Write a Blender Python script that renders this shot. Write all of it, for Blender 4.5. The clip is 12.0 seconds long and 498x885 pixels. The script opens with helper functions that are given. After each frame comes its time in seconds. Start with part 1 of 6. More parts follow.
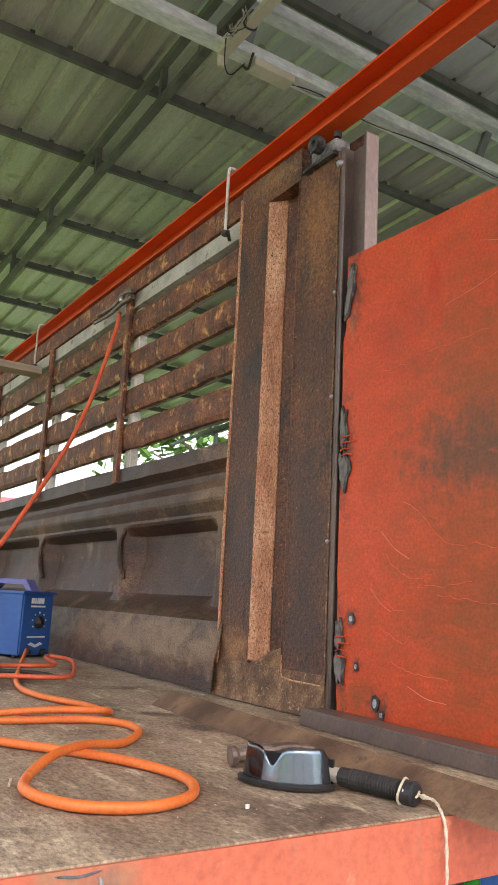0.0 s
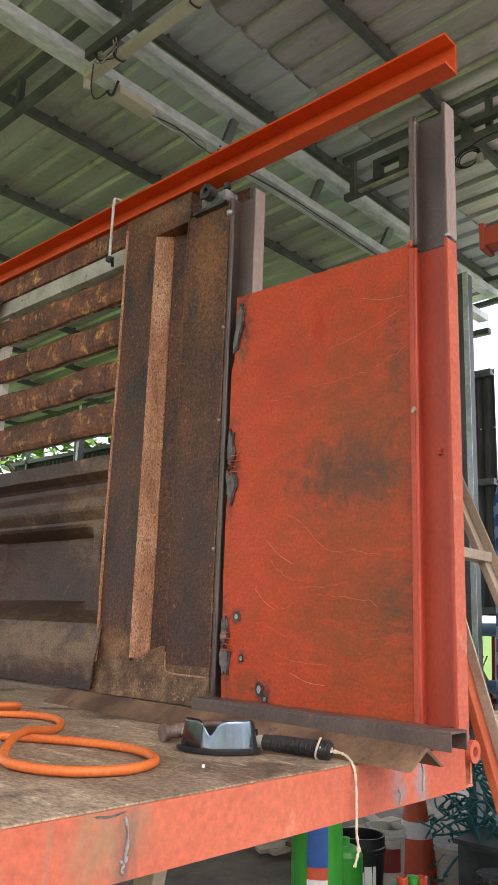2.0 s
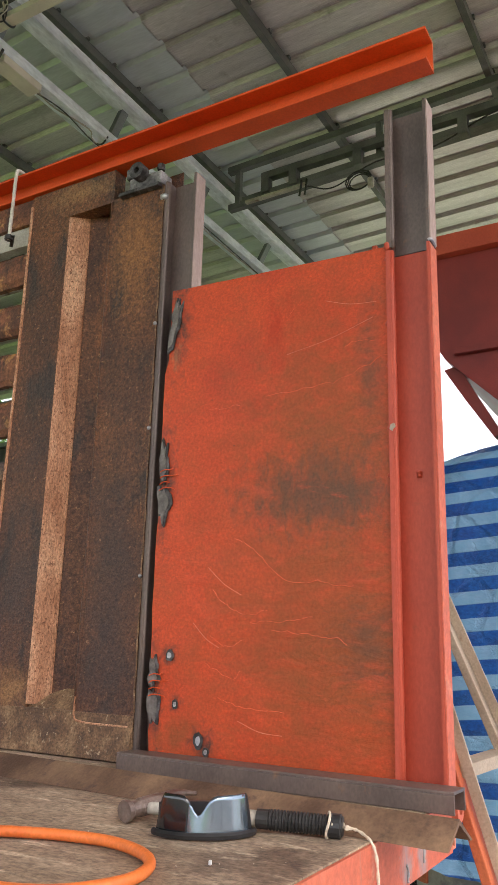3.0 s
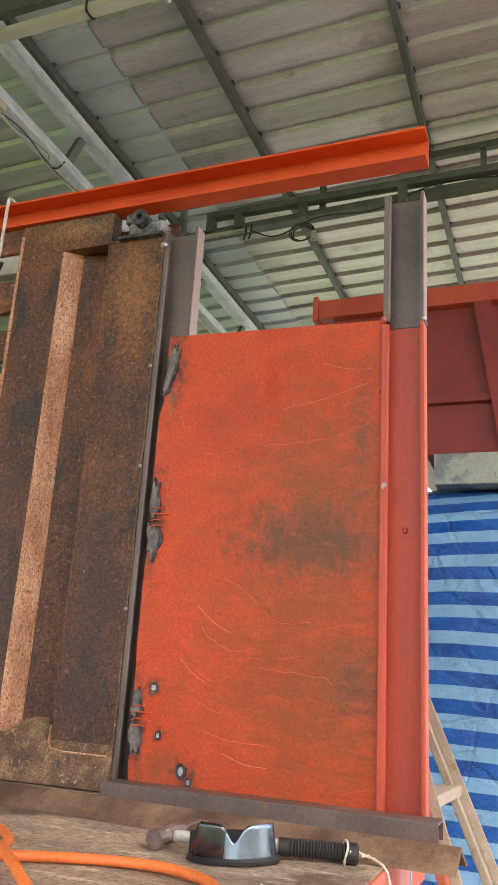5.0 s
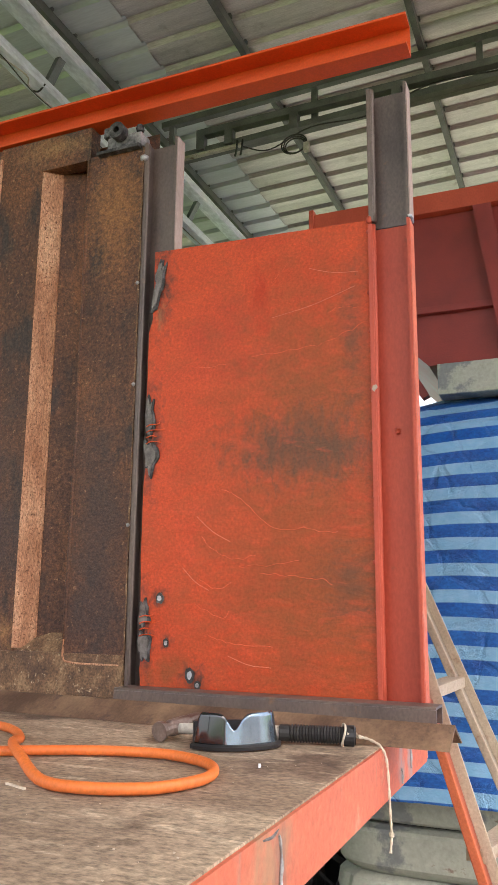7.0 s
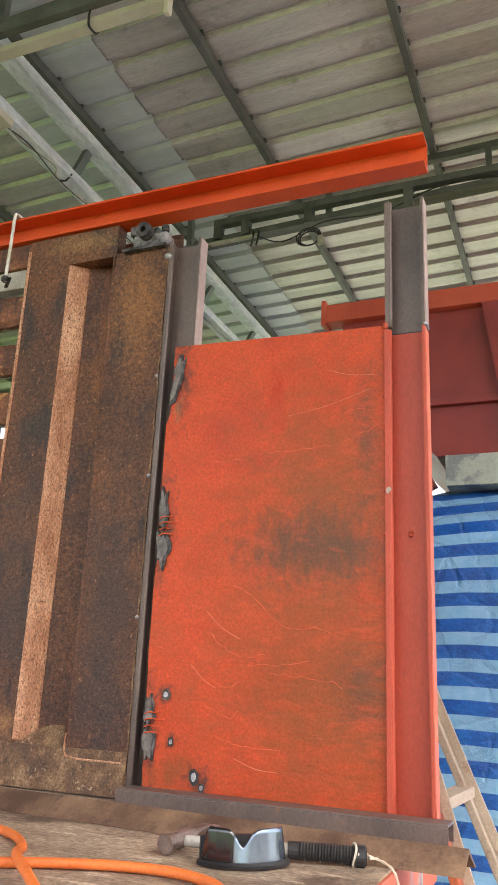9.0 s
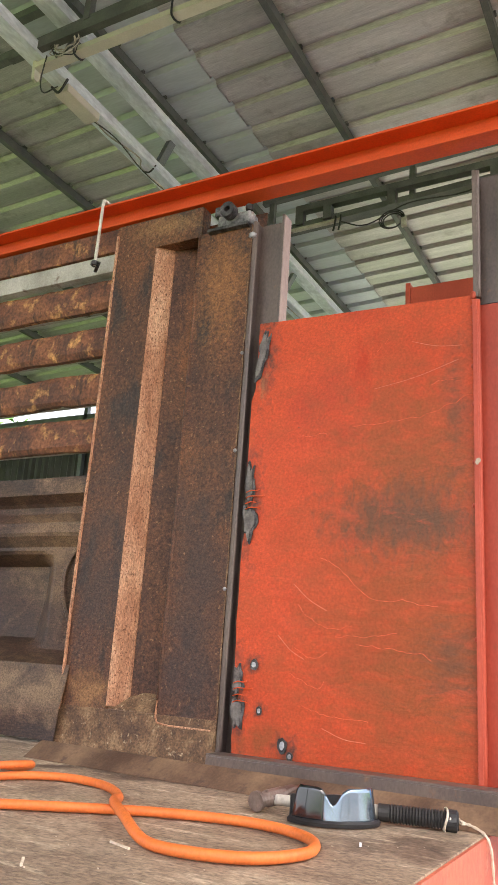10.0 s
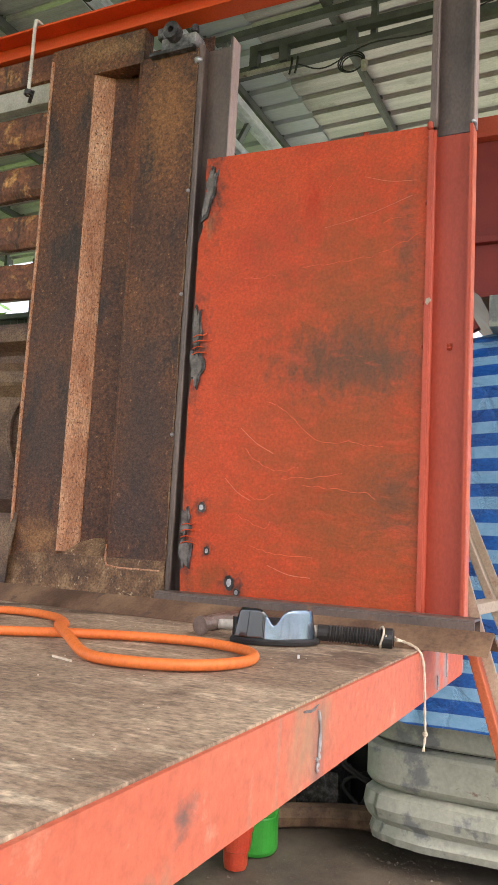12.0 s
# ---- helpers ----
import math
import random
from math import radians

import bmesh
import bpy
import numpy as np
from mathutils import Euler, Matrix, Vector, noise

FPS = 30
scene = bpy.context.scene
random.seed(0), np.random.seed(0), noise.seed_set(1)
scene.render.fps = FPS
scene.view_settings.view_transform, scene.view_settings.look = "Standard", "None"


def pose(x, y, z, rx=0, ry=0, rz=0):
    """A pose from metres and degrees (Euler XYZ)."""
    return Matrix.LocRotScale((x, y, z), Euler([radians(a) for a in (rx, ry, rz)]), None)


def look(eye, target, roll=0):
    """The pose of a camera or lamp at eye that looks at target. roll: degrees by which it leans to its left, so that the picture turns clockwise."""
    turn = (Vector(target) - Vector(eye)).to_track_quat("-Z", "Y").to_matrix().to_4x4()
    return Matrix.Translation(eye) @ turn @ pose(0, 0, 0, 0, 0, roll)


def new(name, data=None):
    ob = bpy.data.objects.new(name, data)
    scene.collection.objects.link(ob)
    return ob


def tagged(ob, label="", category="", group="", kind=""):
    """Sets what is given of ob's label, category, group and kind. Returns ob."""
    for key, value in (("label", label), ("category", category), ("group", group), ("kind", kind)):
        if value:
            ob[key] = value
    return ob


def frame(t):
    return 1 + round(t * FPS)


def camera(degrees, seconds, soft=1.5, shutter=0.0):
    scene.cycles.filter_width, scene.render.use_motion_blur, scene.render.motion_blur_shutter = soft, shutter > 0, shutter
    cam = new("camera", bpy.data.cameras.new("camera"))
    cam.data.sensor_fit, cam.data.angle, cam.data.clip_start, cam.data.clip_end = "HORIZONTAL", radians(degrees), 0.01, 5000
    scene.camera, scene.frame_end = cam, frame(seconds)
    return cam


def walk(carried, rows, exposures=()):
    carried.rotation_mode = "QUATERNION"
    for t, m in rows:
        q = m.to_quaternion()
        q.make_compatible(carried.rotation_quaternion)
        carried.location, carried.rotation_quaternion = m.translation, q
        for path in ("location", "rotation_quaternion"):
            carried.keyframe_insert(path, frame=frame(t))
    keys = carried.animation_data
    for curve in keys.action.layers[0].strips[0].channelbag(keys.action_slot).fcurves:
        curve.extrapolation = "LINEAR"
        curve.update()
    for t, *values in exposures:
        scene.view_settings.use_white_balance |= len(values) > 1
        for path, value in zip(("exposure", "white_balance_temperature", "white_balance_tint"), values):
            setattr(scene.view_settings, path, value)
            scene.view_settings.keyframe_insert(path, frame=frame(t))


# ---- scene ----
cam = camera(35.1, 12.0, soft=0.95)
METRES, EYE, TILT, LEAN, TURN = 1.9, 1.37, 0.0, 0.0, -32.3
ROWS = [
    (0.0, 0.0, 0.0, 0.0, -0.57, 11.38, -2.83),
    (0.5, 0.0389, -0.0729, 0.0035, -4.56, 12.63, -2.55),
    (1.0, 0.0665, -0.149, -0.0109, -8.24, 12.64, -1.87),
    (1.5, -0.0198, -0.1527, -0.0145, -12.06, 12.51, -2.61),
    (2.0, -0.1589, -0.1171, -0.0219, -15.14, 12.72, -1.95),
    (2.5, -0.2023, 0.0079, -0.0095, -21.43, 13.55, -1.18),
    (3.0, -0.2689, 0.0789, 0.0007, -27.79, 14.36, -1.46),
    (5.0, -0.4416, 0.0971, 0.0059, -36.93, 16.57, -3.41),
    (5.5, -0.4343, 0.0914, -0.0073, -36.21, 15.38, -3.25),
    (6.0, -0.4259, 0.0831, -0.0192, -35.59, 13.19, -2.15),
    (6.5, -0.4206, 0.0896, -0.0228, -35.5, 11.94, -1.6),
    (7.0, -0.4124, 0.083, -0.0203, -35.19, 11.42, -0.56),
    (9.0, -0.4377, 0.0773, 0.0089, -35.45, 16.75, -2.5),
    (9.5, -0.4448, 0.0825, 0.001, -31.33, 16.68, -3.61),
    (10.0, -0.4398, 0.0809, -0.0226, -29.61, 16.01, -3.79),
    (10.5, -0.4356, 0.085, -0.0345, -29.63, 14.86, -3.58),
    (11.0, -0.4316, 0.0866, -0.0459, -30.05, 13.55, -3.55),
    (11.5, -0.4219, 0.0993, -0.0554, -30.94, 9.45, -3.19),
    (12.0, -0.4113, 0.0973, -0.0591, -32.68, 6.98, -3.07),
]
walk(cam, [(t, pose(0, 0, EYE, TILT, LEAN, TURN) @ pose(METRES * x, METRES * y, METRES * z, 90 + pitch, roll, yaw)) for t, x, y, z, yaw, pitch, roll in ROWS],
     [(0.0, 1.46, 6560, 13), (1.5, 1.24, 6560, 13), (3.0, 1.44, 6560, 13), (5.0, 1.72, 6560, 13), (7.0, 1.61, 6560, 13), (9.0, 1.82, 6560, 13), (10.5, 1.88, 6560, 13), (12.0, 1.57, 6560, 13)])

# ---- world, sun, exposure ----
world = bpy.data.worlds.new("sky")
scene.world = world
world.use_nodes = True
wn = world.node_tree.nodes
sky = wn.new("ShaderNodeTexSky")
sky.sky_type = "NISHITA"
sky.sun_disc = False
sky.sun_elevation = radians(52)
sky.sun_rotation = radians(215)
sky.air_density, sky.dust_density, sky.ozone_density = 1.0, 7.0, 0.6
wn["Background"].inputs["Strength"].default_value = 0.15
haze = wn.new("ShaderNodeMix")
haze.data_type = "RGBA"
haze.inputs["Factor"].default_value = 0.5
haze.inputs["B"].default_value = (7.6, 7.9, 8.3, 1)
world.node_tree.links.new(sky.outputs[0], haze.inputs["A"])
world.node_tree.links.new(haze.outputs["Result"], wn["Background"].inputs["Color"])
sun = new("sun", bpy.data.lights.new("sun", "SUN"))
sun.data.energy, sun.data.angle, sun.data.color = 1.4, radians(12), (1.0, 0.95, 0.87)
sun.matrix_world = look((-6, -8, 14), (0, 0, 0))

GROUND = -0.42
DECK = 1.064
WALL = 1.376


# ---- materials ----
def surface(name, colors, scale=6.0, rough=0.6, metal=0.0, bump=0.15, bump_scale=60.0, stretch=(1, 1, 1), detail=6.0,
            second=None, streak=None, rough_var=0.15, lo=0.35, hi=0.65, spec=0.5, grain=0.16, grain_scale=150.0):
    """colors: two or more linear colours mixed by noise. second: (colour, scale, from, to) a sparser layer. streak: (colour, stretch, scale, from, to)."""
    m = bpy.data.materials.new(name)
    m.use_nodes = True
    n, l = m.node_tree.nodes, m.node_tree.links
    b = n["Principled BSDF"]
    co = n.new("ShaderNodeTexCoord")

    def noisy(sc, st, dt=detail):
        mp = n.new("ShaderNodeMapping")
        mp.inputs["Scale"].default_value = st
        l.new(co.outputs["Object"], mp.inputs["Vector"])
        t = n.new("ShaderNodeTexNoise")
        t.inputs["Scale"].default_value, t.inputs["Detail"].default_value, t.inputs["Roughness"].default_value = sc, dt, 0.62
        l.new(mp.outputs[0], t.inputs["Vector"])
        return t

    base = noisy(scale, stretch)
    ramp = n.new("ShaderNodeValToRGB")
    els = ramp.color_ramp.elements
    k = len(colors)
    for i, c in enumerate(colors):
        p = lo + (hi - lo) * (i / max(k - 1, 1))
        e = els[i] if i < 2 else els.new(p)
        e.position, e.color = p, (*c, 1)
    l.new(base.outputs["Fac"], ramp.inputs[0])
    col = ramp.outputs[0]
    for layer in [s for s in (second, streak) if s]:
        if layer is second and second:
            c, sc, a0, a1 = layer
            t = noisy(sc, (1, 1, 1), 8.0)
        else:
            c, st, sc, a0, a1 = layer
            t = noisy(sc, st, 5.0)
        mr = n.new("ShaderNodeMapRange")
        mr.inputs["From Min"].default_value, mr.inputs["From Max"].default_value = a0, a1
        l.new(t.outputs["Fac"], mr.inputs["Value"])
        mx = n.new("ShaderNodeMix")
        mx.data_type = "RGBA"
        l.new(mr.outputs[0], mx.inputs["Factor"])
        l.new(col, mx.inputs["A"])
        mx.inputs["B"].default_value = (*c, 1)
        col = mx.outputs["Result"]
    if grain:
        sp = noisy(grain_scale, stretch, 3.0)
        gm = n.new("ShaderNodeMapRange")
        gm.inputs["From Min"].default_value, gm.inputs["From Max"].default_value = 0.3, 0.7
        gm.inputs["To Min"].default_value, gm.inputs["To Max"].default_value = 1 - grain, 1 + grain
        l.new(sp.outputs["Fac"], gm.inputs["Value"])
        ml = n.new("ShaderNodeVectorMath")
        ml.operation = "SCALE"
        l.new(col, ml.inputs[0])
        l.new(gm.outputs[0], ml.inputs["Scale"])
        col = ml.outputs[0]
    l.new(col, b.inputs["Base Color"])
    fine = noisy(bump_scale, stretch, 4.0)
    rr = n.new("ShaderNodeMapRange")
    rr.inputs["To Min"].default_value, rr.inputs["To Max"].default_value = max(rough - rough_var, 0.03), min(rough + rough_var, 1)
    l.new(base.outputs["Fac"], rr.inputs["Value"])
    l.new(rr.outputs[0], b.inputs["Roughness"])
    bp = n.new("ShaderNodeBump")
    bp.inputs["Strength"].default_value, bp.inputs["Distance"].default_value = bump, 0.004
    l.new(fine.outputs["Fac"], bp.inputs["Height"])
    l.new(bp.outputs[0], b.inputs["Normal"])
    b.inputs["Metallic"].default_value = metal
    b.inputs["Specular IOR Level"].default_value = spec
    return m


RUST_DARK = surface("dark_rust", [(0.064, 0.026, 0.0155), (0.105, 0.042, 0.021), (0.155, 0.062, 0.027)], 4, 0.55, 0.0, 0.9, 90,
                    second=((0.27, 0.14, 0.065), 75, 0.60, 0.68), streak=((0.042, 0.026, 0.021), (1, 3, 1.2), 3.0, 0.54, 0.66), grain=0.5, grain_scale=80.0, spec=0.4)
# paler rust: light on the recess cheek put into the colour, plus scaly edges
RUST_PALE_LIT = surface("pale_lit_rust", [(0.30, 0.122, 0.058), (0.43, 0.205, 0.112), (0.55, 0.315, 0.19)], 14, 0.75, 0.0, 0.6, 200, stretch=(1, 1, 0.35),
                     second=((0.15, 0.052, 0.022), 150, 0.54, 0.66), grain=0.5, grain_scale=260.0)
RUST_SIDE = surface("side_rust", [(0.038, 0.020, 0.014), (0.068, 0.034, 0.023), (0.110, 0.056, 0.036)], 4, 0.58, 0.1, 0.35, 90, stretch=(1, 0.5, 1.6),
                    second=((0.25, 0.145, 0.085), 6, 0.58, 0.76), grain=0.45, grain_scale=120.0)
RUST_SLAT = surface("slat_rust", [(0.075, 0.029, 0.018), (0.15, 0.055, 0.029), (0.24, 0.092, 0.042)], 9, 0.7, 0.0, 0.7, 60, stretch=(1, 1, 1),
                    second=((0.54, 0.27, 0.09), 15, 0.55, 0.67), streak=((0.07, 0.03, 0.02), (1, 6, 1.5), 4.0, 0.56, 0.66), grain=0.5, grain_scale=90.0)
RUST_BROWN = surface("brown_steel", [(0.085, 0.048, 0.031), (0.15, 0.088, 0.055), (0.24, 0.15, 0.09)], 8, 0.62, 0.1, 0.3, 120,
                     second=((0.09, 0.055, 0.042), 24, 0.56, 0.68))
RUST_FOOT = surface("crusty_rust", [(0.085, 0.045, 0.026), (0.16, 0.088, 0.045), (0.26, 0.16, 0.085)], 18, 0.75, 0.0, 0.6, 120,
                    second=((0.42, 0.32, 0.20), 70, 0.60, 0.70), grain=0.5, grain_scale=160.0)
SCAR = surface("bare_scar", [(0.075, 0.062, 0.058), (0.14, 0.12, 0.11), (0.21, 0.185, 0.17)], 26, 0.5, 0.3, 0.4, 150)
GREY_WELD = surface("sooty_weld", [(0.05, 0.048, 0.05), (0.20, 0.19, 0.19), (0.36, 0.34, 0.33)], 22, 0.5, 0.3, 0.4, 120)
STEEL_DARK = surface("mill_steel", [(0.092, 0.070, 0.063), (0.130, 0.098, 0.086), (0.17, 0.126, 0.106)], 5, 0.42, 0.2, 0.1, 120, stretch=(1, 1, 0.6),
                     second=((0.24, 0.13, 0.075), 26, 0.64, 0.78), grain=0.16)
STEEL_PINK = surface("primer_edge", [(0.34, 0.25, 0.22), (0.42, 0.32, 0.28)], 8, 0.6, 0.2, 0.1, 90, stretch=(1, 1, 0.3))
STEEL_BRIGHT = surface("bare_steel", [(0.30, 0.30, 0.31), (0.5, 0.5, 0.52)], 40, 0.42, 0.7, 0.15, 160)
BURN = surface("burnt_steel", [(0.02, 0.018, 0.018), (0.06, 0.055, 0.055), (0.16, 0.15, 0.15)], 30, 0.6, 0.3, 0.5, 140)
ORANGE = surface("beam_paint", [(0.54, 0.062, 0.012), (0.66, 0.088, 0.016)], 4, 0.4, 0.0, 0.08, 80, second=((0.34, 0.06, 0.025), 14, 0.64, 0.8), spec=0.35, grain=0.1)
PAINT_BRIGHT = surface("blistered_paint", [(0.60, 0.082, 0.024), (0.66, 0.11, 0.04)], 30, 0.5, 0, 0.2, 120, spec=0.3, grain=0.1)
RED_POST = surface("post_paint", [(0.42, 0.066, 0.036), (0.52, 0.092, 0.050)], 4, 0.5, 0.0, 0.1, 90, stretch=(1, 1, 0.5),
                   second=((0.24, 0.075, 0.04), 16, 0.64, 0.8), spec=0.35, grain=0.1)
RED_RAIL = surface("rail_paint", [(0.55, 0.122, 0.066), (0.63, 0.165, 0.092)], 4, 0.55, 0.0, 0.15, 70,
                   second=((0.70, 0.33, 0.22), 12, 0.60, 0.74), streak=((0.40, 0.20, 0.14), (10, 10, 1.0), 2.0, 0.62, 0.74), grain=0.12, grain_scale=90.0)
RED_BODY = surface("dark_red_paint", [(0.20, 0.025, 0.022), (0.28, 0.035, 0.028)], 3, 0.5, 0.0, 0.1, 60)
ROOF = surface("roof_sheet", [(0.40, 0.385, 0.375), (0.60, 0.58, 0.56)], 1.6, 0.36, 0.35, 0.05, 40, stretch=(5, 0.3, 1),
               second=((0.22, 0.195, 0.17), 5, 0.58, 0.8), grain=0.2, grain_scale=60.0)
ROOF_NEW = surface("roof_sheet_new", [(0.46, 0.50, 0.53), (0.58, 0.62, 0.64)], 2, 0.4, 0.2, 0.05, 40, stretch=(3, 0.4, 1), grain=0.08, grain_scale=30.0)
GALV = surface("galvanised", [(0.58, 0.62, 0.67), (0.74, 0.79, 0.84), (0.86, 0.90, 0.93)], 9, 0.38, 0.25, 0.08, 60, stretch=(0.4, 1, 1), grain=0.15, grain_scale=40.0)
PURLIN = surface("purlin_paint", [(0.085, 0.09, 0.09), (0.15, 0.155, 0.15)], 6, 0.55, 0.2, 0.1, 60)
LAMP_CREAM = surface("cream_enamel", [(0.52, 0.48, 0.40), (0.62, 0.58, 0.49)], 6, 0.45, 0.0, 0.05, 60, second=((0.3, 0.25, 0.18), 20, 0.66, 0.8), grain=0.08)
CREAM_RAIL = surface("weathered_grey", [(0.26, 0.24, 0.20), (0.40, 0.37, 0.32), (0.48, 0.45, 0.40)], 7, 0.7, 0.0, 0.2, 70, second=((0.12, 0.06, 0.035), 12, 0.60, 0.72))
WHITE_PAINT = surface("old_white_paint", [(0.55, 0.50, 0.42), (0.72, 0.69, 0.62)], 14, 0.6, 0.0, 0.2, 80, second=((0.25, 0.12, 0.05), 16, 0.60, 0.7))
DECKWOOD = surface("deck_ply", [(0.19, 0.132, 0.088), (0.32, 0.24, 0.168), (0.45, 0.355, 0.25)], 3.2, 0.72, 0.0, 0.6, 110, stretch=(1.8, 0.9, 1),
                   second=((0.115, 0.075, 0.052), 3.6, 0.54, 0.66), streak=((0.54, 0.45, 0.33), (7, 1.6, 1), 4.0, 0.57, 0.70), lo=0.3, hi=0.7, grain=0.5, grain_scale=85.0)
EDGEWOOD = surface("ply_edge", [(0.22, 0.15, 0.09), (0.38, 0.28, 0.18)], 12, 0.8, 0, 0.4, 120, stretch=(1, 1, 20))
PLANK = surface("raw_plank", [(0.34, 0.28, 0.20), (0.46, 0.39, 0.29)], 6, 0.7, 0, 0.2, 90, stretch=(0.3, 1, 4))
CABLE = surface("orange_cable", [(0.68, 0.15, 0.03), (0.78, 0.20, 0.042)], 9, 0.5, 0, 0.1, 150, second=((0.42, 0.16, 0.06), 18, 0.64, 0.8), grain=0.12)
CABLE_RED = surface("red_cable", [(0.62, 0.10, 0.04), (0.72, 0.14, 0.06)], 9, 0.5, 0, 0.1, 150)
BLACK = surface("black_plastic", [(0.012, 0.012, 0.013), (0.025, 0.025, 0.027)], 12, 0.45, 0, 0.1, 120)
RUBBER = surface("black_rubber", [(0.015, 0.014, 0.014), (0.035, 0.033, 0.032)], 12, 0.6, 0, 0.1, 120)
VISOR = surface("dark_visor", [(0.006, 0.008, 0.011), (0.010, 0.012, 0.016)], 5, 0.09, 0, 0.0, 60, rough_var=0.03, spec=1.0, grain=0)
SMUDGE = surface("rail_smudge", [(0.26, 0.20, 0.17), (0.36, 0.31, 0.29)], 40, 0.6, 0.2, 0.2, 120)
# mirrored visor, its base paled for the sky it reflects
VISOR_SKY_PALE = surface("sky_mirrored_visor", [(0.15, 0.20, 0.26), (0.26, 0.32, 0.38)], 7, 0.14, 0.75, 0.02, 30, rough_var=0.05, grain=0.05)
BLUE_BOX = surface("welder_blue", [(0.02, 0.085, 0.30), (0.03, 0.12, 0.38)], 5, 0.45, 0, 0.08, 80, grain=0.1)
PURPLE = surface("welder_grip", [(0.13, 0.13, 0.36), (0.18, 0.18, 0.44)], 8, 0.5, 0, 0.1, 80)
WHITE = surface("white_print", [(0.72, 0.74, 0.76), (0.8, 0.8, 0.8)], 8, 0.5, 0, 0.02, 60, grain=0.1)
STRING = surface("cotton_string", [(0.56, 0.47, 0.36), (0.70, 0.62, 0.50)], 60, 0.9, 0, 0.4, 300)
HAMMER = surface("hammer_steel", [(0.12, 0.085, 0.07), (0.26, 0.20, 0.17)], 24, 0.5, 0.5, 0.2, 120)
LADDER = surface("ladder_cream", [(0.34, 0.265, 0.20), (0.45, 0.37, 0.285)], 6, 0.6, 0, 0.15, 90, second=((0.24, 0.13, 0.08), 16, 0.60, 0.72))
LADDER_RED = surface("ladder_orange", [(0.42, 0.09, 0.035), (0.52, 0.13, 0.05)], 5, 0.55, 0, 0.15, 90, second=((0.24, 0.09, 0.05), 20, 0.62, 0.75))
FENCE = surface("dark_sheet", [(0.045, 0.042, 0.042), (0.10, 0.095, 0.092)], 2, 0.6, 0.2, 0.1, 30)
POST_STEEL = surface("shed_post", [(0.10, 0.11, 0.12), (0.18, 0.19, 0.20)], 4, 0.5, 0.3, 0.1, 60)
VAN = surface("van_paint", [(0.33, 0.345, 0.29), (0.42, 0.435, 0.37)], 3, 0.42, 0, 0.06, 60, second=((0.20, 0.215, 0.215), 4, 0.53, 0.58),
              streak=((0.13, 0.05, 0.03), (1, 1, 2), 5, 0.65, 0.69), grain=0.12, grain_scale=50.0)
TYRE = surface("tyre_rubber", [(0.012, 0.012, 0.012), (0.03, 0.028, 0.026)], 9, 0.85, 0, 0.4, 60)
GREEN_TUB = surface("green_plastic", [(0.035, 0.30, 0.035), (0.05, 0.38, 0.05)], 4, 0.4, 0, 0.05, 60, grain=0.08)
BUCKET_BLACK = surface("black_bucket", [(0.010, 0.010, 0.012), (0.02, 0.02, 0.022)], 5, 0.35, 0, 0.05, 60)
BUCKET_WHITE = surface("white_bucket", [(0.48, 0.46, 0.40), (0.62, 0.60, 0.55)], 6, 0.5, 0, 0.1, 60, second=((0.20, 0.16, 0.12), 9, 0.60, 0.74))
CONE = surface("cone_orange", [(0.48, 0.07, 0.03), (0.60, 0.10, 0.04)], 6, 0.5, 0, 0.1, 60)
RED_CUP = surface("red_plastic", [(0.55, 0.06, 0.03), (0.62, 0.09, 0.04)], 6, 0.4, 0, 0.05, 60)
MACHINE_RED = surface("machine_red", [(0.16, 0.02, 0.02), (0.26, 0.035, 0.03)], 6, 0.5, 0, 0.1, 60)
MACHINE_BLUE = surface("pale_blue_paint", [(0.22, 0.36, 0.46), (0.30, 0.44, 0.54)], 5, 0.4, 0, 0.1, 60, grain=0.1)
TEAL_NET = surface("teal_net", [(0.02, 0.16, 0.17), (0.05, 0.26, 0.27)], 20, 0.7, 0, 0.3, 100)
LEAF = surface("leaf", [(0.045, 0.12, 0.012), (0.11, 0.24, 0.03)], 1.5, 0.5, 0, 0.1, 30)
BARK = surface("bark", [(0.10, 0.07, 0.05), (0.18, 0.13, 0.09)], 8, 0.9, 0, 0.6, 40)
ROOF_RED = surface("far_roof", [(0.36, 0.05, 0.06), (0.42, 0.07, 0.08)], 1, 0.5, 0, 0.1, 20)
PALE_BLUE_WALL = surface("far_wall", [(0.5, 0.52, 0.55), (0.6, 0.62, 0.64)], 1, 0.6, 0, 0.1, 20)


